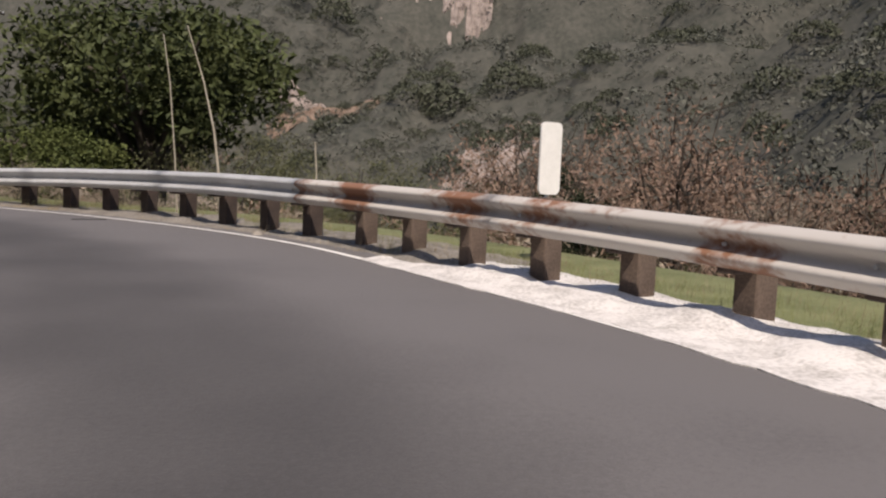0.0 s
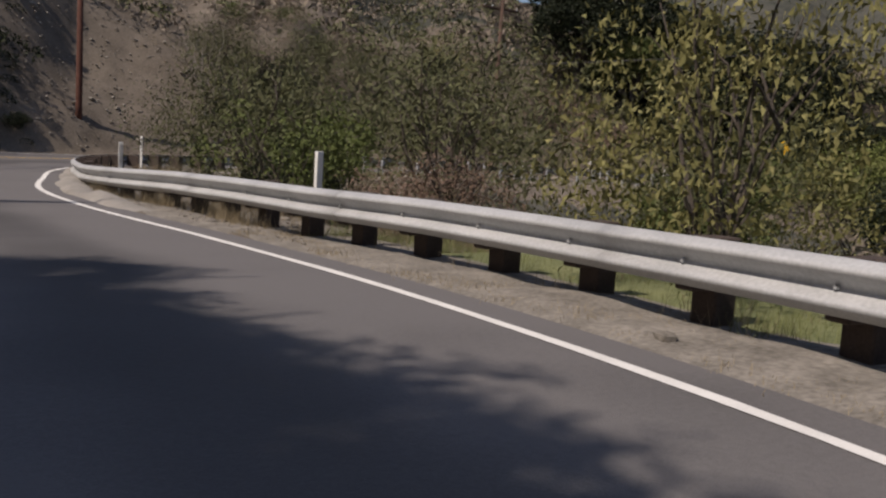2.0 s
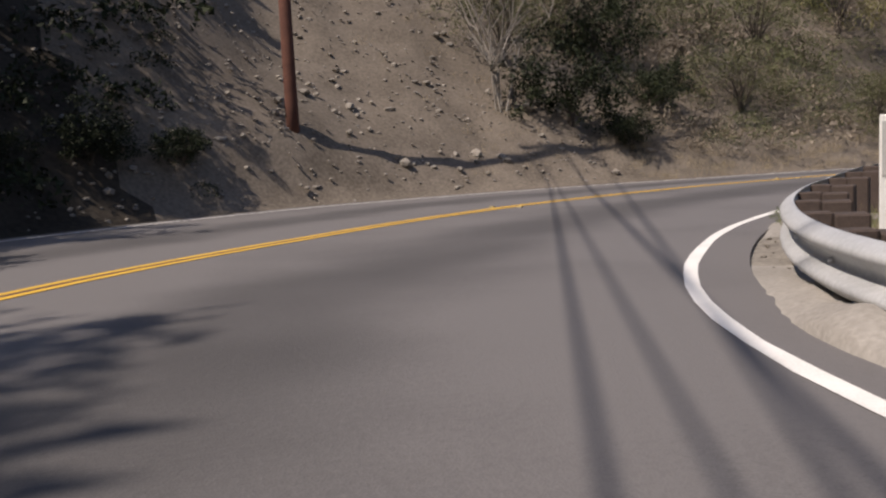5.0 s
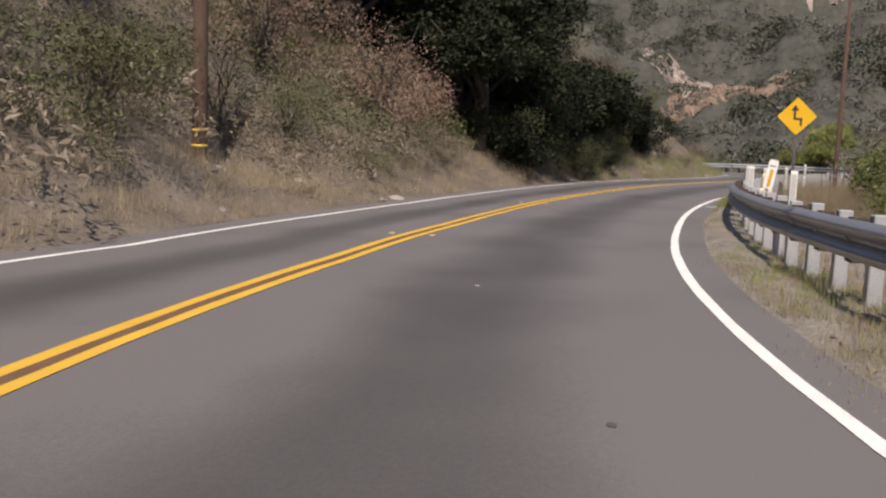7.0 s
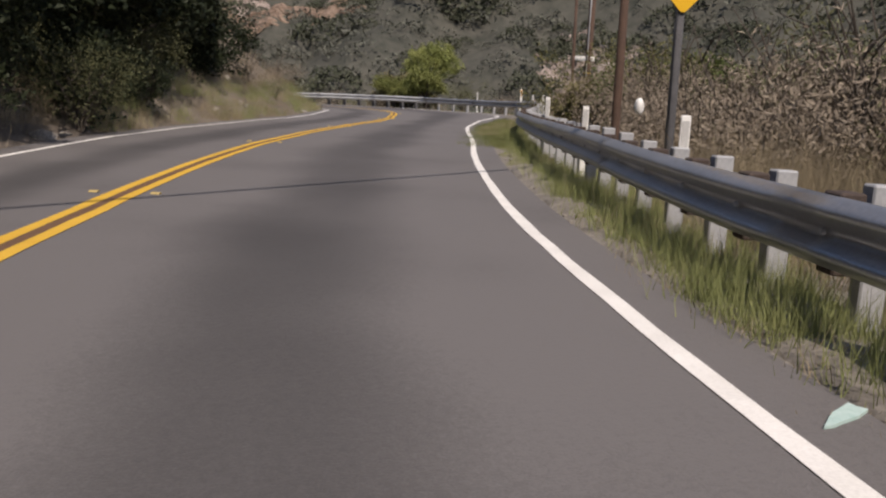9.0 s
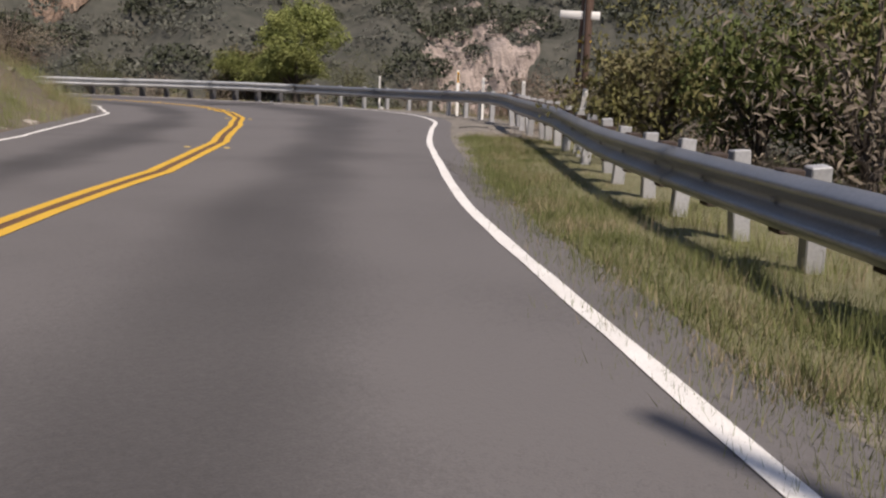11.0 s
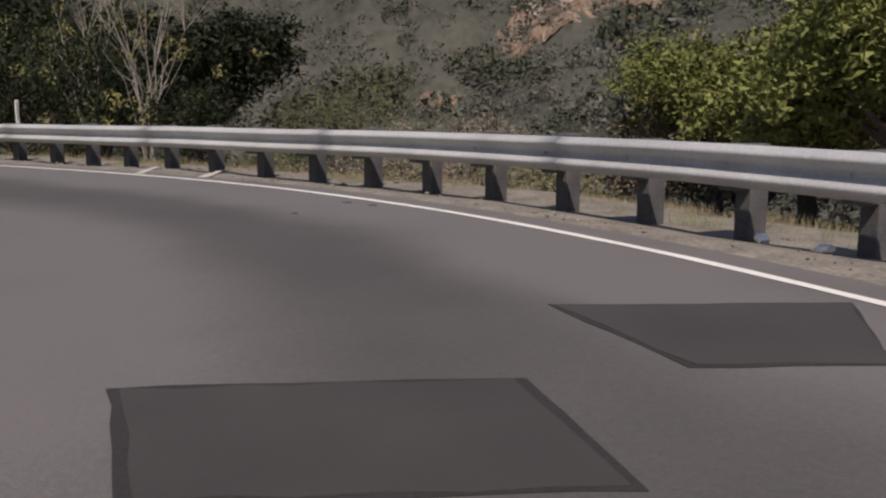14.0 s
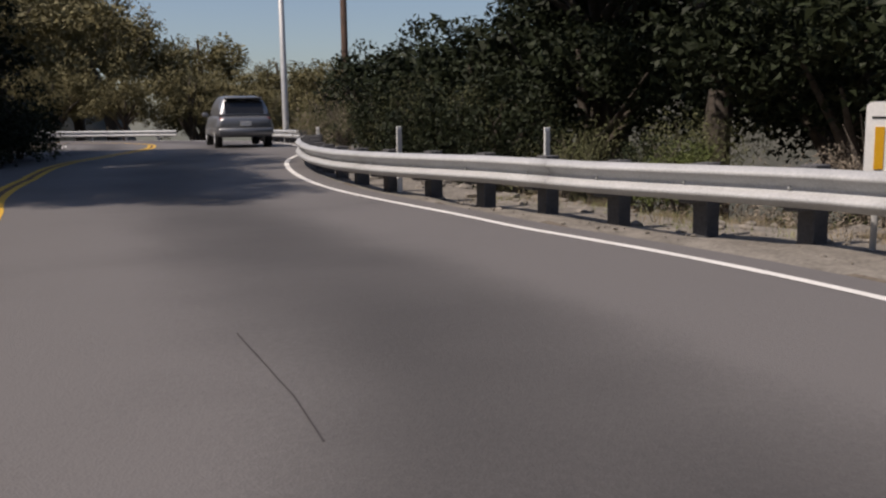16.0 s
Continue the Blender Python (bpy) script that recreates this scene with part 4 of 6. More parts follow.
for k in (-0.09, 0.0, 0.09):
    ob = part("conduit", lathe([(0.024, 2.6 + zt), (0.024, 9.0)], 8), METAL, pt, "pale conduit")
    ob.matrix_basis = pose(-0.20, k - 0.05, 0)
pole(104.4, 91.3, 13.0, METAL, "pale grey utility pole beyond the bend", radius=0.16)
pole(106.4, 86.2, 12.0, POLE, "dark wooden utility pole beside the road", radius=0.17)


def wire(a, b, sag, radius=0.018):
    pts = []
    for k in range(17):
        t = k / 16
        p = [a[i] + (b[i] - a[i]) * t for i in range(3)]
        p[2] -= sag * 4 * t * (1 - t)
        pts.append(p)
    return tagged(loop_wire("overhead_wire", pts, radius, WIRE, "black overhead wire between utility poles", "wire"), group="overhead wires")


for za, zb, r in ((4.8, 8.9, 0.022), (5.4, 9.2, 0.017), (5.6, 10.4, 0.027), (4.3, 11.8, 0.022)):
    wire((5.1, 22.6, za), (19.7, 52.0, zb), 0.0, r)
    wire((19.7, 52.0, zb), (42.4, 53.55, zb + 1.0), 0.4, 0.02)
# wire and unseen valley pole added to cast the shadow line across the road
wire((42.4, 53.55, 6.2), (58, 30, 7.6), 0.0, 0.035)
pole(58, 30, 13.0, POLE, "added wooden utility pole holding the wire over the road", radius=0.14)
# ---------------------------------------------------------------- car
def car(x, y, yaw):
    paint = material("silver_grey_paint", (0.20, 0.21, 0.225), (0.26, 0.27, 0.285), 1, 20, 0.32, 0.0, metal=0.6)
    glass = material("dark_glass", (0.012, 0.013, 0.015), (0.02, 0.021, 0.024), 1, 10, 0.08, 0.0)
    rubber = material("tyre_rubber", (0.015, 0.015, 0.015), (0.03, 0.03, 0.03), 5, 60, 0.9, 0.2)
    lamp = material("tail_lamp", (0.25, 0.03, 0.025), (0.32, 0.05, 0.04), 4, 30, 0.25, 0.0)
    c = thing("car", "silver-grey sport utility car standing on the road", "car", pose(x, y, float(np.interp(station(x, y)[0], ARC, LIFT_AT)), 0, -1.4, yaw))

    def loft(name, sections, mat, parent, label=""):
        bm = bmesh.new()
        rings = []
        for px, half, z0, z1, top_half in sections:
            r = 0.10
            ring = [(half - r, z0), (half, z0 + r), (half, (z0 + z1) / 2), (top_half, z1 - r * 0.6), (top_half - r, z1)]
            ring = ring + [(-a, b) for a, b in reversed(ring)]
            rings.append([bm.verts.new((px, a, b)) for a, b in ring])
        for a, b in zip(rings, rings[1:]):
            for k in range(len(a)):
                bm.faces.new((a[k], a[(k + 1) % len(a)], b[(k + 1) % len(a)], b[k]))
        bm.faces.new(rings[0])
        bm.faces.new(list(reversed(rings[-1])))
        bmesh.ops.recalc_face_normals(bm, faces=bm.faces[:])
        bmesh.ops.bevel(bm, geom=bm.edges[:], offset=0.02, segments=1, affect="EDGES")
        return part(name, bm, mat, parent, label)
    body = loft("body", [(-2.28, 0.80, 0.48, 0.98, 0.74), (-2.15, 0.90, 0.40, 1.04, 0.82), (-1.0, 0.92, 0.34, 1.05, 0.86), (1.2, 0.92, 0.34, 1.02, 0.86), (2.1, 0.88, 0.36, 0.92, 0.74), (2.3, 0.76, 0.42, 0.80, 0.62)], paint, c)
    loft("cabin", [(-2.12, 0.78, 0.96, 1.10, 0.74), (-1.75, 0.78, 0.96, 1.64, 0.62), (-1.2, 0.80, 0.96, 1.70, 0.62), (0.3, 0.80, 0.96, 1.68, 0.62), (1.15, 0.78, 0.96, 1.08, 0.72)], paint, c)
    rear = part("rear_window", block(0.03, 1.22, 0.0, 0.47, 0.012), glass, c, "dark rear window", flat=True)
    rear.matrix_basis = pose(-2.10, 0, 1.12, 0, 33, 0)
    for side in (1, -1):
        w = part("side_window", block(2.3, 0.03, 0.0, 0.42, 0.012), glass, c, "dark side window", flat=True)
        w.matrix_basis = pose(-0.5, side * 0.755, 1.14, side * 17, 0, 0)
        t = part("tail_lamp", block(0.10, 0.24, 0.0, 0.17, 0.02), lamp, c, "red tail lamp")
        t.matrix_basis = pose(-2.17, side * 0.68, 0.84)
        m = part("wing_mirror", block(0.10, 0.20, 0.0, 0.14, 0.03), paint, c)
        m.matrix_basis = pose(0.75, side * 0.98, 1.0)
        for px in (-1.42, 1.42):
            tyre = part("tyre", lathe([(0.20, -0.11), (0.33, -0.11), (0.35, -0.07), (0.35, 0.07), (0.33, 0.11), (0.20, 0.11)], 22), rubber, c)
            tyre.matrix_basis = pose(px, side * 0.80, 0.345, 90)
            rim = part("rim", lathe([(0.21, -0.112), (0.19, -0.118), (0.05, -0.10), (0.04, 0.10), (0.19, 0.118), (0.21, 0.112)], 14), METAL, c)
            rim.matrix_basis = pose(px, side * 0.80, 0.345, 90)
    bump = part("rear_bumper", block(0.16, 1.72, 0.0, 0.26, 0.05), paint, c)
    bump.matrix_basis = pose(-2.28, 0, 0.42)
    pl = part("licence_plate", block(0.012, 0.34, 0.0, 0.15, 0.004), PLASTIC, c, "pale blank plate", flat=True)
    pl.matrix_basis = pose(-2.30, 0, 0.74)
    sp = part("roof_spoiler", block(0.24, 1.2, 0.0, 0.05, 0.02), paint, c)
    sp.matrix_basis = pose(-1.86, 0, 1.60)
    return c


car(100.95, 78.5, 92)


# ---------------------------------------------------------------- plants
def leaf_arrays(centres, size, rng, n_per, spread, slim=0.45):
    C = np.repeat(np.asarray(centres, float), n_per, axis=0)
    off = rng.normal(size=C.shape)
    off /= np.maximum(np.linalg.norm(off, axis=1), 1e-6)[:, None]
    sp = spread if np.isscalar(spread) else np.repeat(spread, n_per)[:, None]
    P = C + off * (rng.random(len(C)) ** 0.5)[:, None] * sp
    a = rng.normal(size=P.shape)
    a /= np.linalg.norm(a, axis=1)[:, None]
    b = np.cross(a, rng.normal(size=P.shape))
    b /= np.maximum(np.linalg.norm(b, axis=1), 1e-6)[:, None]
    L = (size if np.isscalar(size) else np.repeat(size, n_per)[:, None]) * (0.6 + 0.8 * rng.random(len(P)))[:, None]
    return np.stack([P - a * L, P + b * L * slim * 1.9, P + a * L], 1).reshape(-1, 3)


def leaf_mesh(name, V, mat):
    """A mesh of loose triangles."""
    me = bpy.data.meshes.new(name)
    n = len(V) // 3
    me.vertices.add(len(V))
    me.vertices.foreach_set("co", V.astype(np.float32).ravel())
    me.loops.add(3 * n)
    me.loops.foreach_set("vertex_index", np.arange(3 * n, dtype=np.int32))
    me.polygons.add(n)
    me.polygons.foreach_set("loop_start", np.arange(0, 3 * n, 3, dtype=np.int32))
    me.update(calc_edges=True)
    me.materials.append(mat)
    return me


def crown_points(rng, n, lobes, shell=0.5):
    """Clump centres in the outer shell of several overlapping lobes (x, y, z, radius, squash)."""
    out = []
    L = np.array(lobes)
    w = L[:, 3] ** 2
    pick = rng.choice(len(L), size=n, p=w / w.sum())
    v = rng.normal(size=(n, 3))
    v /= np.linalg.norm(v, axis=1)[:, None]
    r = L[pick, 3] * (shell + (1 - shell) * rng.random(n))
    v *= r[:, None]
    v[:, 2] *= L[pick, 4]
    return L[pick, :3] + v


def shrub_mesh(seed, mat, leaf=0.055, n=90, n_per=36, tall=1.5, wide=1.1, airy=0.2, slim=0.45):
    rng = np.random.default_rng(seed)
    lobes = [(rng.normal() * wide * 0.42, rng.normal() * wide * 0.42, tall * (0.3 + 0.42 * rng.random()), wide * (0.35 + 0.35 * rng.random()), tall / (1.6 * wide)) for _ in range(8)]
    C = crown_points(rng, n, lobes, 0.45)
    C[:, 2] = np.maximum(C[:, 2], 0.08)
    return leaf_mesh("foliage", leaf_arrays(C, leaf, rng, n_per, airy, slim), mat)


def tube(verts, faces, path, radii, seg=5):
    base = len(verts)
    for i, (p, r) in enumerate(zip(path, radii)):
        t = np.array(path[min(i + 1, len(path) - 1)]) - np.array(path[max(i - 1, 0)])
        t = t / max(np.linalg.norm(t), 1e-6)
        a = np.cross(t, (0.31, 0.85, 0.42))
        a /= max(np.linalg.norm(a), 1e-6)
        b = np.cross(t, a)
        for k in range(seg):
            q = 2 * math.pi * k / seg
            verts.append(tuple(np.array(p) + r * (math.cos(q) * a + math.sin(q) * b)))
    for i in range(len(path) - 1):
        for k in range(seg):
            faces.append((base + i * seg + k, base + i * seg + (k + 1) % seg, base + (i + 1) * seg + (k + 1) % seg, base + (i + 1) * seg + k))


def stems_mesh(seed, tall, wide, mat, count=9, r0=0.02, forks=2, name="twig_clump"):
    rng = random.Random(seed)
    verts, faces = [], []
    for _ in range(count):
        a = rng.uniform(0, 2 * math.pi)
        ex, ey = wide * rng.uniform(0.2, 0.9) * math.cos(a), wide * rng.uniform(0.2, 0.9) * math.sin(a)
        h = tall * rng.uniform(0.6, 1.0)
        path = [(ex * t ** 1.3 + rng.uniform(-0.04, 0.04) * tall, ey * t ** 1.3 + rng.uniform(-0.04, 0.04) * tall, h * t - 0.15 * (t == 0)) for t in (0, 0.25, 0.5, 0.75, 1)]
        tube(verts, faces, path, [r0 * k for k in (1, 0.8, 0.6, 0.42, 0.2)])
        for _ in range(forks):
            i = rng.choice((1, 2, 3))
            p = np.array(path[i])
            b = rng.uniform(0, 2 * math.pi)
            q = p + np.array((math.cos(b) * wide * 0.4, math.sin(b) * wide * 0.4, tall * rng.uniform(0.12, 0.35)))
            m = (p + q) / 2 + np.array((rng.uniform(-0.05, 0.05), rng.uniform(-0.05, 0.05), 0.04)) * tall
            tube(verts, faces, [p, m, q], [r0 * 0.5, r0 * 0.35, r0 * 0.12], 4)
    me = bpy.data.meshes.new(name)
    me.from_pydata(verts, [], faces)
    me.materials.append(mat)
    return me


KINDS = {
    "green": ([shrub_mesh(21 + i, LEAF, 0.030, 110, 46) for i in range(3)], "dense green leafy shrub on the slope"),
    "dark": ([shrub_mesh(31 + i, LEAF_DARK_SHADE, 0.036, 110, 46) for i in range(2)], "dark green leafy shrub in the scrub"),
    "olive": ([shrub_mesh(41 + i, LEAF_OLIVE, 0.029, 110, 46, airy=0.26, slim=0.25) for i in range(3)], "fine-leaved olive-green bush on the slope"),
    "yellow": ([shrub_mesh(51 + i, LEAF_YELLOW, 0.022, 110, 46) for i in range(2)], "yellowish green bush with pale leaf tips"),
    "red": ([shrub_mesh(61 + i, LEAF_RED, 0.025, 110, 46, tall=1.1, airy=0.24, slim=0.3) for i in range(2)], "reddish-brown dry bush behind the guard rail"),
    "dry": ([shrub_mesh(71 + i, LEAF_DRY, 0.025, 110, 46, tall=1.0, airy=0.26, slim=0.22) for i in range(3)], "pale dry bush with thin twigs"),
}
STEMS = [stems_mesh(5 + i, 1.3, 0.9, BARK, 8) for i in range(2)]
prnd = random.Random(11)


def shrub(x, y, kind, size=1.0, tall=1.0, z=None):
    meshes, label = KINDS[kind]
    b = thing("shrub", label, "shrub", pose(x, y, (floor_at(x, y) if z is None else z) - 0.03, 0, 0, prnd.uniform(0, 360)))
    sc = Matrix.Diagonal((size, size, size * tall, 1))
    shared("foliage", prnd.choice(meshes), sc, b)
    shared("twig_clump", prnd.choice(STEMS), sc, b)
    return b


def oak_meshes(seed, mat):
    rng = np.random.default_rng(seed)
    lobes = [(0, 0, 0.15, 0.72, 0.75)] + [(0.62 * math.cos(a) * rng.uniform(0.7, 1.1), 0.62 * math.sin(a) * rng.uniform(0.7, 1.1), rng.uniform(-0.35, 0.4), rng.uniform(0.32, 0.52), 0.8) for a in np.linspace(0, 6.28, 9)[:8] + rng.uniform(0, 0.6, 8)]
    C = crown_points(rng, 330, lobes, 0.5)
    V = leaf_arrays(C, 0.025, rng, 42, 0.12)
    core = leaf_arrays(crown_points(rng, 70, lobes, 0.2), 0.042, rng, 28, 0.15)
    crown = leaf_mesh("crown", np.vstack([V, core]), mat)
    verts, faces = [], []
    r = random.Random(seed)
    tube(verts, faces, [(0, 0, -1.6), (0.03, 0.02, -1.1), (0.0, 0.05, -0.7), (0.06, 0.0, -0.3), (0.02, 0.04, 0.3)], [0.095, 0.075, 0.065, 0.05, 0.02], 9)
    for k in range(8):
        a = k * 0.8 + r.uniform(-0.3, 0.3)
        z0 = r.uniform(-0.85, -0.3)
        e = np.array((math.cos(a) * 0.6, math.sin(a) * 0.6, r.uniform(-0.2, 0.4)))
        tube(verts, faces, [(0.02, 0.02, z0), tuple(e * 0.4 + np.array((0, 0, z0 * 0.55))), tuple(e)], [0.04, 0.026, 0.008], 6)
    trunk = bpy.data.meshes.new("trunk")
    trunk.from_pydata(verts, [], faces)
    trunk.polygons.foreach_set("use_smooth", [True] * len(trunk.polygons))
    trunk.materials.append(BARK)
    return crown, trunk


# the first two crowns have shade painted into their leaf colour
OAKS = [oak_meshes(101, LEAF_DARK_SHADE), oak_meshes(102, LEAF_DARK_SHADE), oak_meshes(103, LEAF), oak_meshes(105, LEAF_OAK), oak_meshes(106, LEAF_BRIGHT)]
OLIVE_TREES = [oak_meshes(104, LEAF_BROWN)]


def tree(x, y, radius, centre, kind, label, squash=0.85):
    """A broad tree: its crown has that radius and stands with its middle at height centre over the road."""
    meshes = OLIVE_TREES[0] if kind == "olive" else OAKS[kind]
    t = thing("oak_tree", label, "tree", pose(x, y, centre, 0, 0, prnd.uniform(0, 360)))
    sc = Matrix.Diagonal((radius, radius, radius * squash, 1))
    shared("crown", meshes[0], sc, t)
    z = floor_at(x, y)
    down = max(0.9, (centre - z + 0.3) / (1.6 * radius))
    shared("trunk", meshes[1], Matrix.Diagonal((radius, radius, radius * down, 1)), t)
    return t


GAP = np.array((8.7, 32.8, 0.9))       # here the sun falls through the canopy on to the bank


def shades_gap(x, y, z, r):
    to_sun = np.array((math.cos(_a) * math.cos(_e), math.sin(_a) * math.cos(_e), math.sin(_e)))
    v = np.array((x, y, z)) - GAP
    return np.linalg.norm(v - to_sun * v.dot(to_sun)) < 0.95 * r + 0.5


DARK_OAK = "dense dark evergreen oak with a broad crown"
# across the first valley
tree(31, 10.8, 5.3, 3.4, 3, "large dark green oak beyond the first bend", 0.95)
tree(26.8, 12.4, 2.8, 0.2, 2, "rounded green oak beyond the first bend")
tree(25.3, 16.35, 0.9, 1.1, 4, "small bright green tree behind the rail")
tree(36, 13.5, 3.6, 1.4, 3, "dark green oak in the valley")
tree(45, 27, 4.2, 0.5, 1, DARK_OAK)
tree(38, 33, 3.2, -0.8, 2, "rounded green oak in the valley")
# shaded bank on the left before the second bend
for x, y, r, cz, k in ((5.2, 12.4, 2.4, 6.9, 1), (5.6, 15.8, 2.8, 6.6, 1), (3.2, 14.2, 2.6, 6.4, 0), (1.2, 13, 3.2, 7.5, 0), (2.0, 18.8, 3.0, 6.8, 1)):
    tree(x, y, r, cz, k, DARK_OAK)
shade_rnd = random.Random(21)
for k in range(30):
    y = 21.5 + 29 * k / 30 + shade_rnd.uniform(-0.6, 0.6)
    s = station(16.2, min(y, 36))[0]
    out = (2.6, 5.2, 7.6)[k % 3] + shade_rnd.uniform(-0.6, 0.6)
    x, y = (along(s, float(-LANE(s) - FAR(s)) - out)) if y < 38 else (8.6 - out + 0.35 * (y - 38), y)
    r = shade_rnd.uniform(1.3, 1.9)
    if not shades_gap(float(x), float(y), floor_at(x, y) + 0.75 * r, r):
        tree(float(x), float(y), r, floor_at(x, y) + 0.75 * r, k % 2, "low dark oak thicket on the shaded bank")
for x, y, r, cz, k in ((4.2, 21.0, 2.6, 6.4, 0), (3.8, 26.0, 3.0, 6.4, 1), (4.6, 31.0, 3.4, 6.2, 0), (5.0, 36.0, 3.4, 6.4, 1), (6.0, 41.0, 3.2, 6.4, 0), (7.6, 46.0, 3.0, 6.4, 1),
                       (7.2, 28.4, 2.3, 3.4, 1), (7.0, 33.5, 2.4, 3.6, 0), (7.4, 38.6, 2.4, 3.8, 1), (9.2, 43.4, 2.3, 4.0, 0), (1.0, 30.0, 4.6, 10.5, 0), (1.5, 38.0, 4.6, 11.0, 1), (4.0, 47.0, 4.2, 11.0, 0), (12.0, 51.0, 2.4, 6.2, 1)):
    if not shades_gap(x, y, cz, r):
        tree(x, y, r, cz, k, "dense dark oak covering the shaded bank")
# crowns out of view, stacked so that their shade falls across the road
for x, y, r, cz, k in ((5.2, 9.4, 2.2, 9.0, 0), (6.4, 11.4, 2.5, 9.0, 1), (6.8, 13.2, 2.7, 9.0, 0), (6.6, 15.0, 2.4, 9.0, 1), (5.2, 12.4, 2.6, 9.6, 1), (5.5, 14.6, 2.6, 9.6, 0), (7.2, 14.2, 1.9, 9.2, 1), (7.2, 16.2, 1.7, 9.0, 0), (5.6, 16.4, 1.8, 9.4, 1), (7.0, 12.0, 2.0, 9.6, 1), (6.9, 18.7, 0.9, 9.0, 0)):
    tree(x, y, r, cz, k, "tall dark oak out of view, added to shade the road", 0.6)
for row in ((9.4, 31.5, 0.7), (10.2, 44.6, 0.9), (12.2, 46.6, 0.8), (14.0, 48.4, 0.7), (15.6, 49.6, 0.8), (17.2, 50.4, 0.6)):
    shrub(row[0], row[1], "dark", row[2], 0.85)
# above the long straight
for x, y, r, cz, k in ((57.0, 51.6, 3.6, 4.2, 0), (60.5, 50.4, 3.6, 3.2, 1), (64.2, 49.4, 3.6, 3.0, 0), (68.0, 48.4, 3.4, 2.8, 1), (71.5, 47.2, 3.0, 2.6, 0), (60, 57, 5.5, 9, 1), (68, 55, 5.5, 8.5, 0), (74.6, 46.2, 2.6, 2.3, 1), (58.5, 54, 4.6, 7.5, 0), (65.5, 52.5, 4.6, 7.0, 1), (55.2, 50.6, 3.2, 4.8, 1), (51.2, 57, 4.2, 9.6, 0), (55.5, 57.5, 4.8, 10.5, 1), (54.0, 54.5, 3.6, 7.2, 2), (62, 53.5, 4.5, 6.0, 0), (57.5, 49.8, 2.2, 1.6, 1)):
    tree(x, y, r, cz, k, DARK_OAK)
tree(53.5, 59.5, 4.6, 13.0, 1, DARK_OAK)
tree(51.5, 36.2, 3.4, 0.6, 4, "broad green oak behind the guard rail")
tree(55, 31, 3.6, -0.5, 1, DARK_OAK)
tree(71.5, 29.5, 3.0, 0.9, 2, "green leafy tree below the road")
tree(75.0, 31.2, 1.7, 0.9, "olive", "leafy green tree with yellowing leaves behind the rail")
# the last bend
for x, y, r, cz in ((97.2, 31.9, 1.7, 1.3), (98.9, 32.3, 1.7, 1.0), (100.3, 33.2, 1.6, 0.9), (98.5, 31.4, 2.1, 2.7)):
    tree(x, y, r, cz, 4, "bright green leafy tree behind the guard rail")
tree(102.5, 32.2, 2.6, 0.8, "olive", "olive-green leafy tree behind the guard rail")
for x, y, r, cz, k in ((109.5, 44.5, 3.2, 1.6, 0), (112, 49, 3.6, 2.0, 1), (107.4, 57.0, 2.8, 1.4, 0), (110.5, 60.5, 4.0, 2.6, 1), (106.0, 62.6, 2.8, 1.6, 0), (114, 54.5, 4.2, 2.6, 1), (105.4, 67.5, 2.9, 1.9, 1), (110, 68, 4.2, 3.2, 0), (109.5, 53.8, 2.8, 1.5, 0), (105.6, 73.0, 2.8, 1.8, 0), (116, 64, 5, 4, 1), (107.6, 64.8, 3.4, 4.6, 1), (106.8, 59.6, 3.0, 4.4, 0)):
    tree(x, y, r, cz, k, DARK_OAK)
# the crowns centred near 9 m are added to cast shade bands on the road
for x, y, r, cz, k in ((91.8, 63.2, 3.4, 4.6, 0), (91.6, 67.5, 3.6, 3.8, 1), (86, 59, 4.4, 6.0, 1), (91.6, 71.5, 3.0, 2.8, 0), (92.6, 63.5, 2.2, 1.7, 1), (93.2, 69, 2.6, 3.0, 0), (91.4, 75.5, 3.0, 3.6, 1), (88, 68, 5, 8, 0), (91.0, 61.0, 3.0, 8.8, 1), (91.2, 65.5, 3.0, 9.0, 0), (93.4, 69.8, 3.0, 6.2, 1), (92.8, 73.6, 3.0, 6.0, 0), (91.4, 59.8, 2.6, 8.6, 0), (90.6, 62.4, 2.8, 9.3, 1)):
    tree(x, y, r, cz, k, "dense dark oak shading the road from the bank")
for x, y, r, cz in ((88, 112, 6.0, 6.6), (95, 116, 6.2, 6.8), (81, 110, 6.0, 7.5), (70, 124, 9, 14), (82, 132, 9, 13), (92, 128, 7, 9.5), (102, 124, 5, 5.5), (102, 119, 4.5, 2.8), (76, 117, 7, 8), (109, 113, 3.6, 1.8), (96.5, 104, 2.6, 2.6), (92.5, 106, 3.0, 3.0), (104.5, 104, 2.4, 2.2), (100.5, 110, 3.2, 3.0), (90, 126, 6, 5.0), (84, 106.5, 3.2, 2.0), (107.5, 116, 4.0, 3.6), (112, 118, 4.4, 3.6), (117, 116, 4.2, 3.4), (109.5, 108, 2.6, 1.8)):
    tree(x, y, r, cz, "olive", "sunlit olive-brown tree beyond the bend")

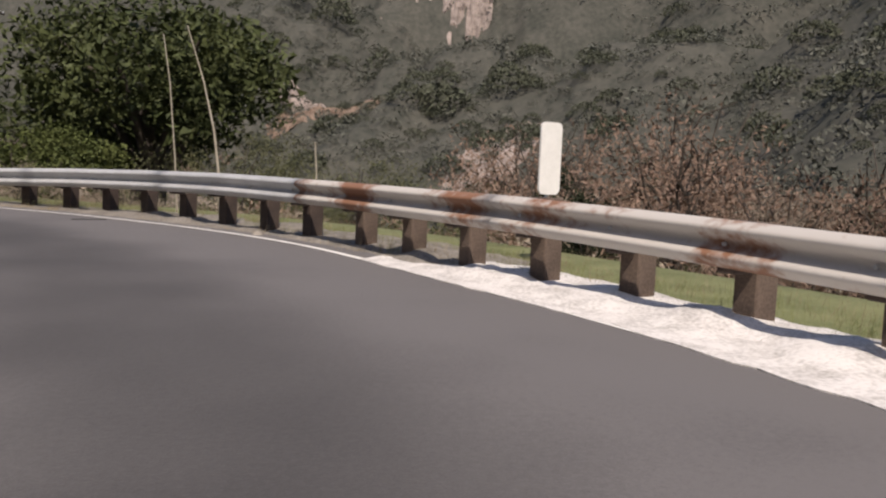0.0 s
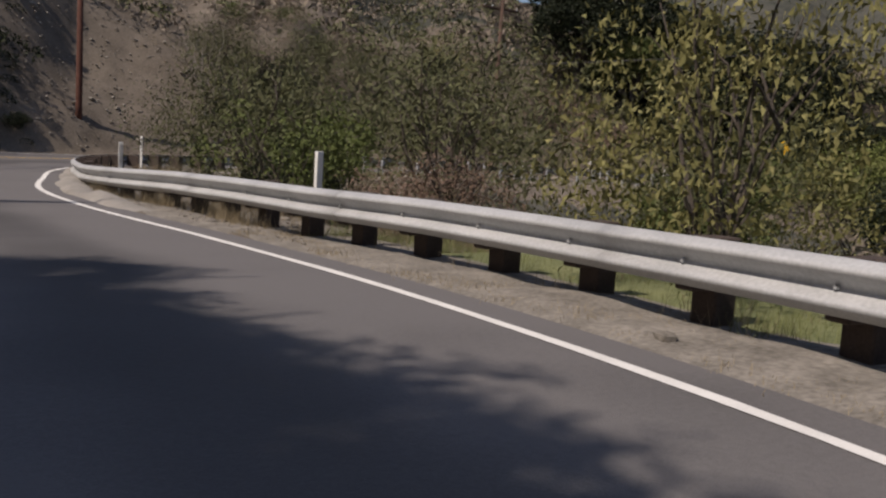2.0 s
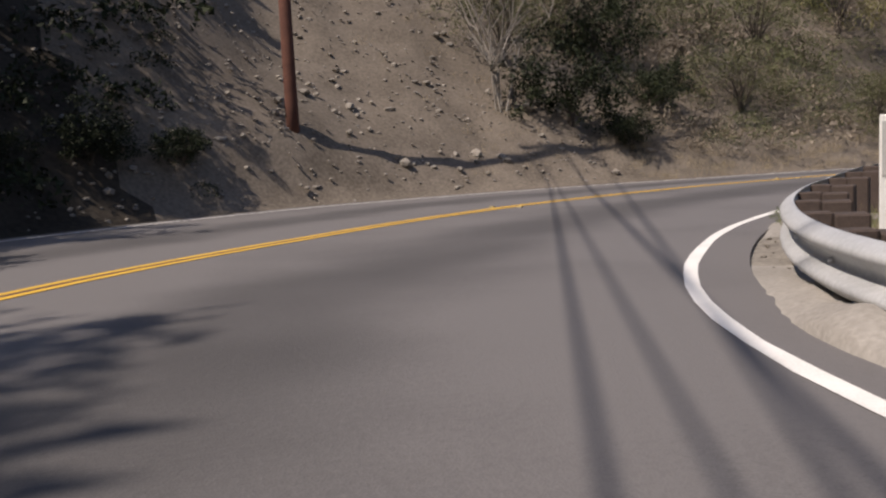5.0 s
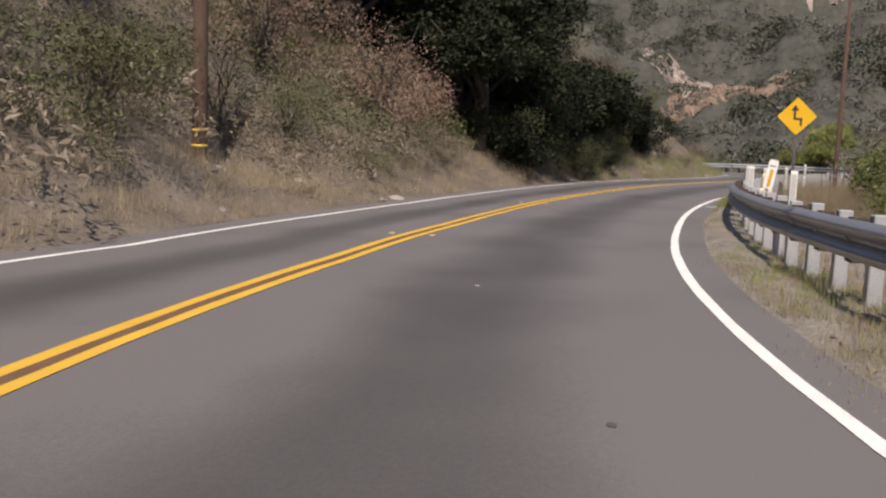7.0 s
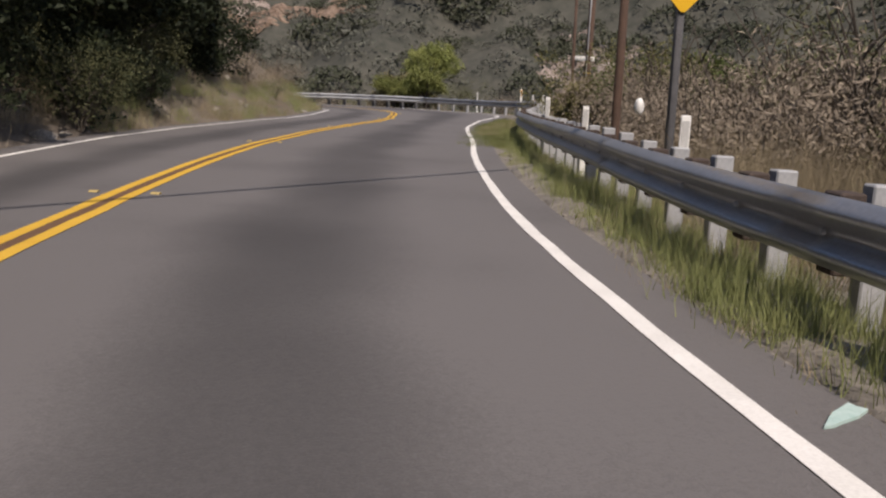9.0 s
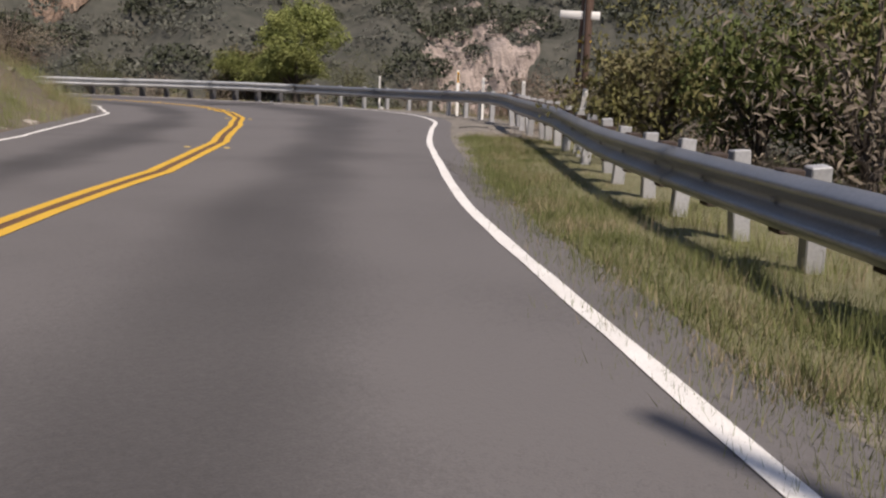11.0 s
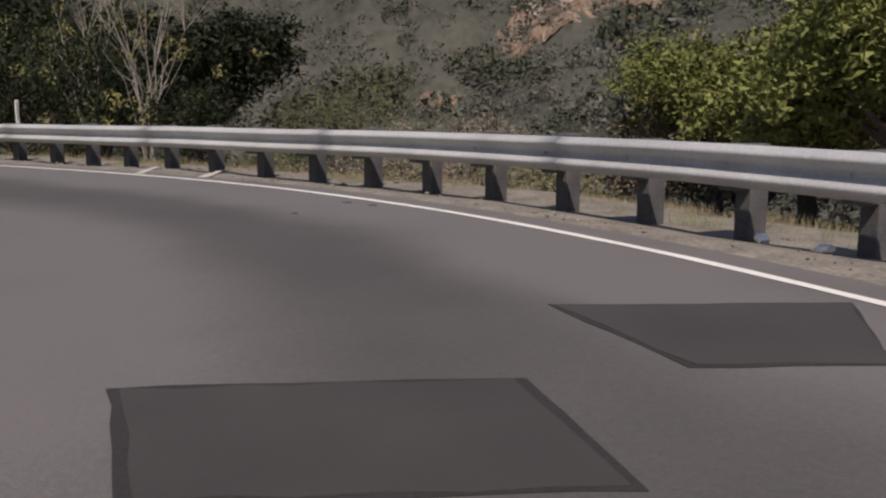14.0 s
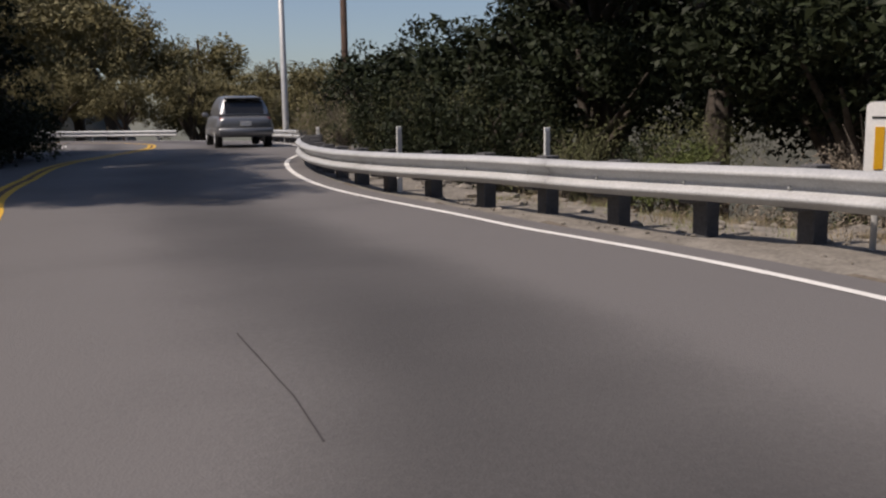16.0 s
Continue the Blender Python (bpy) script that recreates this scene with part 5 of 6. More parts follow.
# shrubs that stand out beside the road
for row in ((19.35, 15.5, "yellow", 1.4, 1.45), (20.9, 13.2, "green", 1.0, 1.0), (20.6, 14.9, "yellow", 0.9, 1.0), (21.5, 17.6, "olive", 1.5, 1.1), (18.5, 22.6, "green", 1.15, 1.0), (19.6, 24.4, "dark", 0.9, 1.0), (20.6, 22, "olive", 1.8, 1.2), (19.6, 27.5, "olive", 1.7, 1.3),
            (21.2, 30, "olive", 2.0, 1.3), (23.5, 26, "olive", 2.2, 1.3), (20.3, 33.5, "olive", 1.5, 1.2), (23, 35.5, "green", 1.6, 1.1), (19.6, 19.8, "red", 1.0, 1.0), (19.3, 12, "red", 0.9, 1.0), (19.2, 9.5, "dry", 0.9, 1.0), (19.0, 7.2, "dry", 0.8, 0.9),
            (18.2, 3.4, "olive", 0.8, 1.0), (20.2, 5.4, "olive", 1.4, 1.1), (21.5, 3, "olive", 1.5, 1.0), (18.7, 0.6, "dry", 1.0, 1.0), (15.8, -1.0, "red", 1.7, 1.1), (14.0, -2.5, "red", 1.8, 1.1), (16.5, -3.5, "red", 2.1, 1.2), (20, -1, "red", 2.2, 1.2), (22.5, -5, "red", 2.6, 1.2), (19, -6.5, "red", 2.4, 1.2), (12.7, -3.4, "dry", 1.2, 1.1),
            (13.6, -1.2, "dark", 0.75, 1.2), (18.6, -2.8, "red", 1.8, 1.0), (11.6, -4.6, "red", 1.4, 1.2), (14.5, -5.5, "red", 2.0, 1.1),
            (49.5, 39.5, "green", 1.3, 1.1), (47.6, 39.2, "olive", 1.3, 1.1), (46.4, 38, "green", 1.8, 1.0), (53.5, 38, "dry", 1.2, 1.0), (56.5, 37.6, "dry", 1.3, 1.0), (60, 36.4, "dry", 1.5, 1.1), (63.5, 35.2, "dry", 1.6, 1.1), (66, 34, "dry", 1.8, 1.2),
            (62, 33, "dry", 2.2, 1.3), (57.5, 34.2, "dry", 2.0, 1.2), (69.5, 32.5, "yellow", 1.9, 1.2), (72.6, 31.2, "green", 1.6, 1.2), (75, 29.6, "dry", 1.7, 1.1), (80, 27.6, "dry", 1.6, 1.1), (84.5, 27.0, "dry", 1.5, 1.1), (87, 27.2, "red", 1.4, 1.0),
            (92, 28.8, "dry", 1.3, 1.0), (95, 30.2, "olive", 1.3, 1.1), (100.6, 34.2, "dry", 1.4, 1.0), (102.8, 36.5, "dry", 1.4, 1.0), (103.5, 39.2, "olive", 1.2, 1.0), (104.8, 42.5, "dark", 1.2, 1.0), (105.8, 44.8, "dark", 1.5, 1.5),
            (106.4, 47.4, "dark", 1.4, 1.3), (109, 48.2, "olive", 1.9, 1.4), (106.2, 51.2, "olive", 1.1, 1.2), (105.2, 54.5, "dry", 1.0, 1.0), (104.6, 57.2, "green", 0.7, 1.0), (104.0, 62.5, "olive", 1.2, 1.1), (103.4, 66.5, "olive", 1.1, 1.2), (103.2, 71.5, "dry", 1.2, 1.3)):
    shrub(*row)

# thick undergrowth below the oaks
under = random.Random(33)
for x0, y0, x1, y1, n in ((54, 49.6, 73, 45.4, 22), (104.4, 56, 103.6, 75, 16), (95, 60, 94.0, 73, 8)):
    for k in range(n):
        t = (k + under.random()) / n
        shrub(x0 + (x1 - x0) * t + under.uniform(-0.8, 1.2), y0 + (y1 - y0) * t + under.uniform(-0.3, 1.6), under.choice(("dark", "dark", "olive")), under.uniform(0.7, 1.25), 1.0)

# brushy slope behind the warning sign
slope = random.Random(44)
for _ in range(34):
    s = slope.uniform(station(51, 43.3)[0], station(69, 38.2)[0])
    x, y = along(s, float(RAIL_OFF(s)) + slope.uniform(3.6, 9.5))
    if math.hypot(x - 53.2, y - 40.75) > 1.6 and math.hypot(x - 58.1, y - 39.1) > 1.5:
        shrub(x, y, slope.choice(("dry", "dry", "olive", "dry", "dry")), slope.uniform(1.3, 2.4), 1.15)

CLEAR = ((42.3, 53.3, 1.3), (41.2, 52.7, 1.1), (39.9, 52.0, 1.1), (38.4, 51.3, 1.0))      # open ground in front of the banded pole


def is_clear(x, y):
    return any(math.hypot(x - a, y - b) < r for a, b, r in CLEAR)


# scrub on the cut bank
bank_rnd = random.Random(5)
for _ in range(110):
    s = bank_rnd.uniform(station(16, 20)[0], station(101, 57)[0])
    up = 1.2 + 13 * bank_rnd.random() ** 1.3
    x, y = along(s, float(-LANE(s) - FAR(s)) - up)
    if station(x, y)[1] > float(-LANE(s) - FAR(s)) - 0.8 * up or (12 < x < 26):
        continue
    if 52 < x < 76 or is_clear(x, y):
        continue
    k = bank_rnd.choices(("dry", "olive", "red", "green", "dark"), (4, 4, 1.4, 1, 1))[0]
    shrub(x, y, k, bank_rnd.uniform(0.45, 1.35), bank_rnd.uniform(0.8, 1.2))
for row in ((48.7, 51.9, "red", 1.7, 1.25), (50.2, 52.0, "red", 1.3, 1.2), (46.5, 54.2, "red", 1.6, 1.2), (48.6, 55, "red", 1.7, 1.3), (44, 54, "dry", 1.3, 1.1), (44.6, 52.7, "olive", 1.0, 1.1), (37.8, 52.6, "olive", 1.3, 1.0), (33.5, 53.6, "olive", 1.5, 1.0), (29.5, 55.5, "dark", 1.5, 1.1), (27.6, 56.8, "olive", 1.8, 1.3),
            (30.6, 54.0, "dark", 1.1, 0.9), (27.6, 53.6, "dark", 1.5, 1.0), (26.8, 55.6, "olive", 1.7, 1.4), (28.8, 56.2, "dry", 1.6, 1.2), (31.5, 56.5, "olive", 1.7, 1.2), (28.9, 52.7, "dark", 1.0, 0.8), (36, 55.6, "olive", 1.9, 1.1), (40.5, 56.4, "yellow", 1.6, 1.4), (9.3, 32.5, "red", 0.7, 0.9), (9.5, 34, "dry", 0.8, 0.9)):
    shrub(*row)


for x, y, size in ((22.42, 40.75, 0.24), (21.65, 40.2, 0.22), (26.8, 42.95, 0.22)):
    shrub(x, y, "green", size, 0.8, 0.0)


def bare_bush(x, y, tall, wide, label, mat=TWIG, yellow=False, count=10, r0=0.035):
    b = thing("bare_bush", label, "shrub", pose(x, y, floor_at(x, y), 0, 0, prnd.uniform(0, 360)))
    shared("bare_crown", stems_mesh(int(x * 10), tall, wide, mat, count, r0, 7, "bare_crown"), Matrix.Identity(4), b)
    if yellow:
        rng = np.random.default_rng(int(y * 10))
        C = np.stack([rng.normal(size=26) * wide * 0.45, rng.normal(size=26) * wide * 0.45, tall * (0.15 + 0.6 * rng.random(26))], 1)
        shared("foliage", leaf_mesh("foliage", leaf_arrays(C, 0.045, rng, 22, 0.2), LEAF_YELLOW), Matrix.Identity(4), b)
    return b


bare_bush(104.6, 43.2, 4.6, 1.5, "bare grey-twigged bush with a few yellow leaves", yellow=True, count=6, r0=0.018)
bare_bush(105.4, 45.0, 4.2, 1.3, "bare grey-twigged bush with a few yellow leaves", yellow=True, count=5, r0=0.017)
bare_bush(107.0, 54.0, 1.9, 1.2, "tangle of dry bare branches behind the rail", BARK)
bare_bush(25.9, 54.2, 4.6, 2.3, "pale-barked bush with thin bare branches on the bank", yellow=False, count=7, r0=0.03)
bare_bush(60.8, 49.4, 1.7, 0.5, "tall dry grass stalks beside the road", TWIG, count=12, r0=0.012)


def stalk(x, y, pts, r, label):
    verts, faces = [], []
    tube(verts, faces, pts, [r, r * 0.85, r * 0.7, r * 0.5, r * 0.3][:len(pts)], 7)
    ob = mesh_part("flower_stalk", verts, faces, material("pale_stalk", (0.30, 0.27, 0.21), (0.46, 0.42, 0.34), 3, 40, 0.9, 0.2), flat=False)
    ob.matrix_basis = pose(x, y, floor_at(x, y) - 0.1)
    return tagged(ob, label, "plant", "dry stalks")


stalk(16.32, 4.6, [(0, 0, 0), (0.0, 0.06, 1.0), (0.0, 0.15, 1.7), (-0.03, 0.33, 2.5), (-0.09, 0.6, 3.4)], 0.028, "tall dry pale agave stalk behind the rail")
stalk(16.3, 5.33, [(0, 0, 0), (-0.02, 0.06, 1.2), (-0.08, 0.14, 2.4), (-0.14, 0.24, 3.2)], 0.016, "thin dry grey stalk behind the rail")
stalk(18.6, 3.3, [(0, 0, 0), (0.01, 0.02, 0.8), (0.0, 0.05, 1.5), (0.02, 0.09, 2.0)], 0.025, "short dry pale stalk behind the rail")


# ---------------------------------------------------------------- grass
def blades(places, tall, rng, n_per, spread, mat, name, label):
    """Tufts of thin upright blades round the given places."""
    C = np.repeat(np.asarray(places, float), n_per, axis=0)
    P = C + np.concatenate([rng.normal(size=(len(C), 2)) * spread, np.zeros((len(C), 1))], 1)
    a = rng.uniform(0, 2 * np.pi, len(P))
    h = tall * (0.4 + 0.8 * rng.random(len(P))) * np.repeat(rng.uniform(0.5, 1.2, len(places)), n_per)
    lean = rng.normal(size=(len(P), 2)) * 0.28 * h[:, None]
    w = np.stack([np.cos(a), np.sin(a), np.zeros(len(P))], 1) * (0.0014 + 0.002 * rng.random(len(P)))[:, None]
    tip = P + np.concatenate([lean, h[:, None]], 1)
    V = np.stack([P - w, P + w, tip], 1).reshape(-1, 3)
    return tagged(new(name, leaf_mesh(name, V, mat)), label, "grass", kind="stuff")


grng = np.random.default_rng(8)


def strip_places(s0, s1, a, b, n):
    """Random places beside the road, between two offsets from the rail line (right) or the far edge (left)."""
    out = []
    for _ in range(n):
        s = grng.uniform(s0, s1)
        o = grng.uniform(a, b)
        x, y = along(s, float(RAIL_OFF(s)) + o)
        out.append((x, y))
    out = np.array(out)
    z = height(out[:, 0], out[:, 1])
    return np.column_stack([out, z])


def bank_places(s0, s1, a, b, n):
    out = []
    for _ in range(n):
        s = grng.uniform(s0, s1)
        x, y = along(s, float(-LANE(s) - FAR(s)) - grng.uniform(a, b))
        out.append((x, y))
    out = np.array(out)
    return np.column_stack([out, height(out[:, 0], out[:, 1])])


sA, sA2, sB, sB2, sC, sK, sD, sE = (station(*p)[0] for p in ((2, -2.4), (16.5, 20), (24, 42.5), (45, 44.3), (66, 39), (82, 32.8), (98, 39), (101, 58)))
blades(strip_places(sA, sA2, 0.1, 1.6, 340), 0.18, grng, 60, 0.12, GREEN_GRASS, "green_grass", "short green grass under the guard rail")
blades(strip_places(sA, sA2, -0.1, 2.4, 300), 0.26, grng, 50, 0.13, DRY_GRASS, "dry_grass", "dry grass tufts under the guard rail")
blades(strip_places(station(9.6, 1.1)[0], sA2, -0.85, 0.15, 520), 0.055, grng, 46, 0.10, DRY_GRASS, "straw_debris", "flattened straw lying on the shoulder")
blades(strip_places(sA, sA2, 0.0, 1.2, 260), 0.2, grng, 70, 0.12, GREEN_GRASS, "green_grass", "green grass behind the posts of the guard rail")
blades(strip_places(sA2, sB2, 0.1, 2.2, 300), 0.32, grng, 50, 0.12, DRY_GRASS, "dry_grass", "pale dry grass behind the guard rail")
blades(strip_places(sA2, station(16.2, 29)[0], -0.35, 0.1, 60), 0.3, grng, 50, 0.09, DRY_GRASS, "dry_grass", "dry weeds at the kerb")
blades(strip_places(sB2 + 3, sC + 3, -0.5, 0.3, 430), 0.2, grng, 75, 0.10, GREEN_GRASS, "green_grass", "green grass growing under the guard rail")
blades(strip_places(station(47.2, 44.0)[0], station(53.5, 42.8)[0], -0.5, -0.05, 85), 0.25, grng, 70, 0.10, GREEN_GRASS, "green_grass", "tall green grass in front of the guard rail")
blades(strip_places(sB2 + 1, sC + 3, -0.4, 0.6, 160), 0.22, grng, 50, 0.11, DRY_GRASS, "dry_grass", "dry grass among the posts")
blades(strip_places(sC - 6, station(76.3, 35.2)[0], -1.35, 1.2, 2000), 0.10, grng, 90, 0.13, GREEN_GRASS, "green_grass", "short green grass on the verge")
blades(strip_places(sC - 2, station(77.5, 34.8)[0], -1.2, 1.4, 460), 0.12, grng, 60, 0.12, DRY_GRASS, "dry_grass", "short dry grass on the verge")
blades(strip_places(sB2, sK, 0.5, 3.4, 420), 0.36, grng, 60, 0.17, DRY_GRASS, "dry_grass", "tall straw-coloured grass behind the rail")
blades(strip_places(station(47.8, 43.9)[0], station(54, 42.6)[0], 0.6, 3.0, 420), 0.75, grng, 60, 0.17, DRY_GRASS, "dry_grass", "tall straw-coloured grass clump behind the rail")
blades(strip_places(sK, sE, 0.4, 2.4, 300), 0.13, grng, 50, 0.13, DRY_GRASS, "dry_grass", "pale dry grass behind the guard rail")
blades(strip_places(sK, sE, 0.3, 2.0, 160), 0.10, grng, 50, 0.13, GREEN_GRASS, "green_grass", "thin green grass behind the guard rail")
blades(bank_places(station(30, 44.5)[0], station(62, 40.3)[0], 0.7, 2.4, 420), 0.30, grng, 70, 0.16, DRY_GRASS, "dry_grass", "tall dry grass at the foot of the bank")
blades(bank_places(station(27, 43.8)[0], station(78, 34.6)[0], 1.0, 9, 700), 0.34, grng, 50, 0.22, DRY_GRASS, "dry_grass", "dry grass on the cut bank")
blades(bank_places(station(60, 40.8)[0], station(84, 32.4)[0], 0.5, 2.0, 150), 0.5, grng, 70, 0.16, GREEN_GRASS, "green_grass", "long grass at the inside of the bend")
blades(bank_places(station(60, 40.8)[0], station(84, 32.4)[0], 0.5, 2.4, 150), 0.45, grng, 60, 0.16, DRY_GRASS, "dry_grass", "long dry grass at the inside of the bend")
blades(strip_places(station(21, 40.5)[0], station(30, 44.5)[0], -0.40, 0.3, 70), 0.16, grng, 60, 0.08, GREEN_GRASS, "green_weeds", "green weeds at the kerb of the bend")


# ---------------------------------------------------------------- stones
def stones(places, size, rng, mat, name, label):
    ico = bmesh.new()
    bmesh.ops.create_icosphere(ico, subdivisions=1, radius=1)
    base = np.array([v.co[:] for v in ico.verts])
    tri = np.array([[v.index for v in f.verts] for f in ico.faces])
    ico.free()
    n = len(places)
    sc = size * np.exp(rng.normal(size=n) * 0.55)
    V = base[None] * (0.7 + 0.6 * rng.random((n, len(base), 1))) * sc[:, None, None] * np.stack([0.7 + 0.6 * rng.random(n), 0.7 + 0.6 * rng.random(n), 0.4 + 0.4 * rng.random(n)], 1)[:, None, :]
    V += np.asarray(places)[:, None, :]
    F = tri[None] + (np.arange(n) * len(base))[:, None, None]
    return tagged(mesh_part(name, V.reshape(-1, 3), F.reshape(-1, 3), mat), label, "stones", kind="stuff")


stones(strip_places(sA, sE, -0.75, 0.6, 5200), 0.012, grng, GRAVEL, "gravel", "loose gravel on the shoulder")
stones(bank_places(station(16, 30)[0], station(30, 44.5)[0], 0.8, 10.0, 6500), 0.034, grng, GRAVEL, "bank_stones", "loose stones on the gravelly cut bank")
stones(bank_places(station(30, 44.5)[0], station(80, 33.7)[0], 0.6, 6, 700), 0.05, grng, GRAVEL, "bank_stones", "loose stones at the foot of the bank")
stones(strip_places(sA, station(16.4, 22)[0], -0.7, 1.4, 1500), 0.024, grng, GRAVEL, "shoulder_stones", "pale broken stones under the guard rail")
stones(strip_places(station(102, 49)[0], station(100.6, 62)[0], 0.1, 2.2, 120), 0.08, grng, GRAVEL, "verge_stones", "grey stones behind the guard rail")
blades(strip_places(station(36, 44.8)[0], station(50, 43.5)[0], -0.45, 0.3, 60), 0.12, grng, 60, 0.08, GREEN_GRASS, "green_weeds", "green weeds along the dusty shoulder")
blades(strip_places(station(33, 44.8)[0], station(50, 43.5)[0], -0.7, 0.6, 260), 0.07, grng, 44, 0.08, DRY_GRASS, "dry_grass", "dry grass tufts on the dusty shoulder")
blades(strip_places(station(27.5, 44)[0], station(37, 44.7)[0], -0.75, 0.2, 110), 0.14, grng, 60, 0.10, GREEN_GRASS, "green_weeds", "green weeds on the shoulder in the bend")
blades(strip_places(station(27.5, 44)[0], station(37, 44.7)[0], -0.85, 0.3, 190), 0.10, grng, 50, 0.11, DRY_GRASS, "dry_grass", "straw and dry weeds on the shoulder in the bend")
blades(np.array([(31.9 + 0.25 * k, 44.3 + 0.05 * (k % 3), 0.0) for k in range(-2, 4)]), 0.035, grng, 60, 0.12, DRY_GRASS, "straw_debris", "dry straw debris lying on the shoulder")
for x, y, lab in ((88.75, 31.35, "crumpled white litter beside the rail"), (94.55, 33.9, "crumpled white litter behind the rail"), (94.1, 33.6, "crumpled white litter behind the rail")):
    bm = bmesh.new()
    bmesh.ops.create_icosphere(bm, subdivisions=2, radius=0.06)
    for v in bm.verts:
        v.co *= 0.7 + 0.6 * random.random()
        v.co.z *= 0.6
    ob = tagged(part("litter", bm, PLASTIC, flat=True), lab, "litter")
    ob.matrix_basis = pose(x, y, floor_at(x, y) + 0.03)
bm = bmesh.new()
bmesh.ops.create_icosphere(bm, subdivisions=3, radius=0.11)
for v in bm.verts:
    v.co *= 0.85 + 0.3 * noise.noise(v.co * 6)
    v.co.z *= 1.7
ob = tagged(part("white_bag", bm, PLASTIC), "white plastic bag caught in the bush", "bag")
ob.matrix_basis = pose(59.9, 37.7, 0.85)


def outcrop(x, y, z, wide, tall, count, mat, label, seed):
    """A broken rock face: a stepped, blocky sheet standing out of the hillside."""
    to = np.array((x - 60, y - 30), float)
    to /= np.linalg.norm(to)
    across = np.array((-to[1], to[0]))
    nu, nv = 44, 34
    U, V = np.meshgrid(np.linspace(-0.5, 0.5, nu), np.linspace(0, 1, nv))
    px = x + across[0] * U * wide * 1.5 + to[0] * V * tall
    py = y + across[1] * U * wide * 1.5 + to[1] * V * tall
    pz = height(px, py)
    verts = []
    q = Vector((seed * 7.3, seed * 3.1, 0))
    for a, b, c, u, v in zip(px.ravel(), py.ravel(), pz.ravel(), U.ravel(), V.ravel()):
        p = Vector((u * wide * 1.5, v * tall, 0))
        env = 1.15 - (2 * u) ** 2 - (2 * v - 1) ** 2 + 0.9 * noise.noise(p * (3.2 / wide) + q) + 0.5 * noise.noise(p * (9 / wide) + q)
        blocks = noise.cell(Vector((p.x * 7 / wide, p.y * 5 / wide + 0.6 * noise.noise(p * (5 / wide)), seed))) + 0.5 * noise.cell(Vector((p.x * 17 / wide, p.y * 13 / wide, seed + 5)))
        out = wide * 0.09 * (min(env, 0.7) + 0.35 * blocks * (env > 0.1)) - 0.25
        verts.append((a - to[0] * out, b - to[1] * out, c + out * 0.8))
    faces = []
    for r in range(nv - 1):
        for k in range(nu - 1):
            i = r * nu + k
            faces.append((i, i + 1, i + nu + 1, i + nu))
    return tagged(mesh_part("rock_outcrop", verts, faces, mat), label, "rock")


# ---------------------------------------------------------------- far scrub
def scrub_cover(n, dmin, dmax, size, quads, leaf, rng, mat, name, label, box, side=1, thick=0.0, slim=0.5):
    x, y = rng.uniform(box[0], box[1], n * 3), rng.uniform(box[2], box[3], n * 3)
    d, s = lateral(x, y)
    if side > 0:
        ok = (d > dmin) & (d < dmax)
    else:
        up = -d - np.interp(s, ARC, LANE_AT)
        ok = (up > dmin) & (up < dmax)
    dens = fbm(x, y, 9, 3) + 0.6 * fbm(x, y, 30, 6)
    ok &= dens > rng.normal(size=len(x)) * 0.8 - 0.5 - thick
    for a, b, far in CLEAR:
        ok &= np.hypot(x - a, y - b) > far
    x, y = x[ok][:n], y[ok][:n]
    z = height(x, y)
    r = size * np.exp(rng.normal(size=len(x)) * 0.4)
    C, sp, lf = [], [], []
    base = np.stack([x, y, z], 1)
    dirs = rng.normal(size=(len(x), quads, 3))
    dirs /= np.linalg.norm(dirs, axis=2)[:, :, None]
    dirs[:, :, 2] = np.abs(dirs[:, :, 2])
    P = base[:, None, :] + dirs * r[:, None, None] * (0.75 + 0.3 * rng.random((len(x), quads, 1))) * np.array((1, 1, 0.8))
    V = leaf_arrays(P.reshape(-1, 3), np.repeat(r, quads) * leaf, rng, 1, 0.001, slim)
    return tagged(new(name, leaf_mesh(name, V, mat)), label, "scrub", kind="stuff")


srng = np.random.default_rng(17)
RIGHT_BOX, BANK_BOX = (5, 150, -60, 60), (-30, 100, 15, 110)
scrub_cover(1000, 9, 46, 0.9, 150, 0.075, srng, LEAF_OLIVE, "valley_scrub", "olive scrub covering the valley side", RIGHT_BOX)
scrub_cover(650, 8, 46, 0.8, 140, 0.07, srng, LEAF_DRY, "dry_scrub", "grey-brown dry scrub on the valley side", RIGHT_BOX)
scrub_cover(330, 12, 46, 1.2, 420, 0.065, srng, LEAF_OAK, "dark_scrub", "dark green scrub on the valley side", RIGHT_BOX)
scrub_cover(420, 3.2, 9, 0.45, 300, 0.07, srng, LEAF_DRY, "dry_scrub", "low brown scrub behind the guard rail", (14, 32, -10, 40), slim=0.28)
scrub_cover(300, 3.2, 9, 0.5, 300, 0.06, srng, LEAF_OLIVE, "low_scrub", "low olive scrub behind the guard rail", (14, 32, -10, 40), slim=0.28)
scrub_cover(160, 3.0, 9, 0.4, 300, 0.07, srng, LEAF_RED, "low_scrub", "low reddish scrub behind the guard rail", (12, 30, -10, 40), slim=0.28)
scrub_cover(420, 4.2, 10, 0.5, 300, 0.06, srng, LEAF_DRY, "low_scrub", "low dry scrub behind the guard rail", (44, 106, 15, 60), slim=0.28)
scrub_cover(220, 4.2, 10, 0.5, 300, 0.06, srng, LEAF_OLIVE, "low_scrub", "low olive scrub behind the guard rail", (60, 110, 15, 60))
scrub_cover(19000, 44, 260, 1.15, 40, 0.16, srng, FAR_SCRUB_HAZE, "hill_scrub", "chaparral covering the far hillside, greyed in colour for haze", (20, 330, -240, 110), thick=1.2)
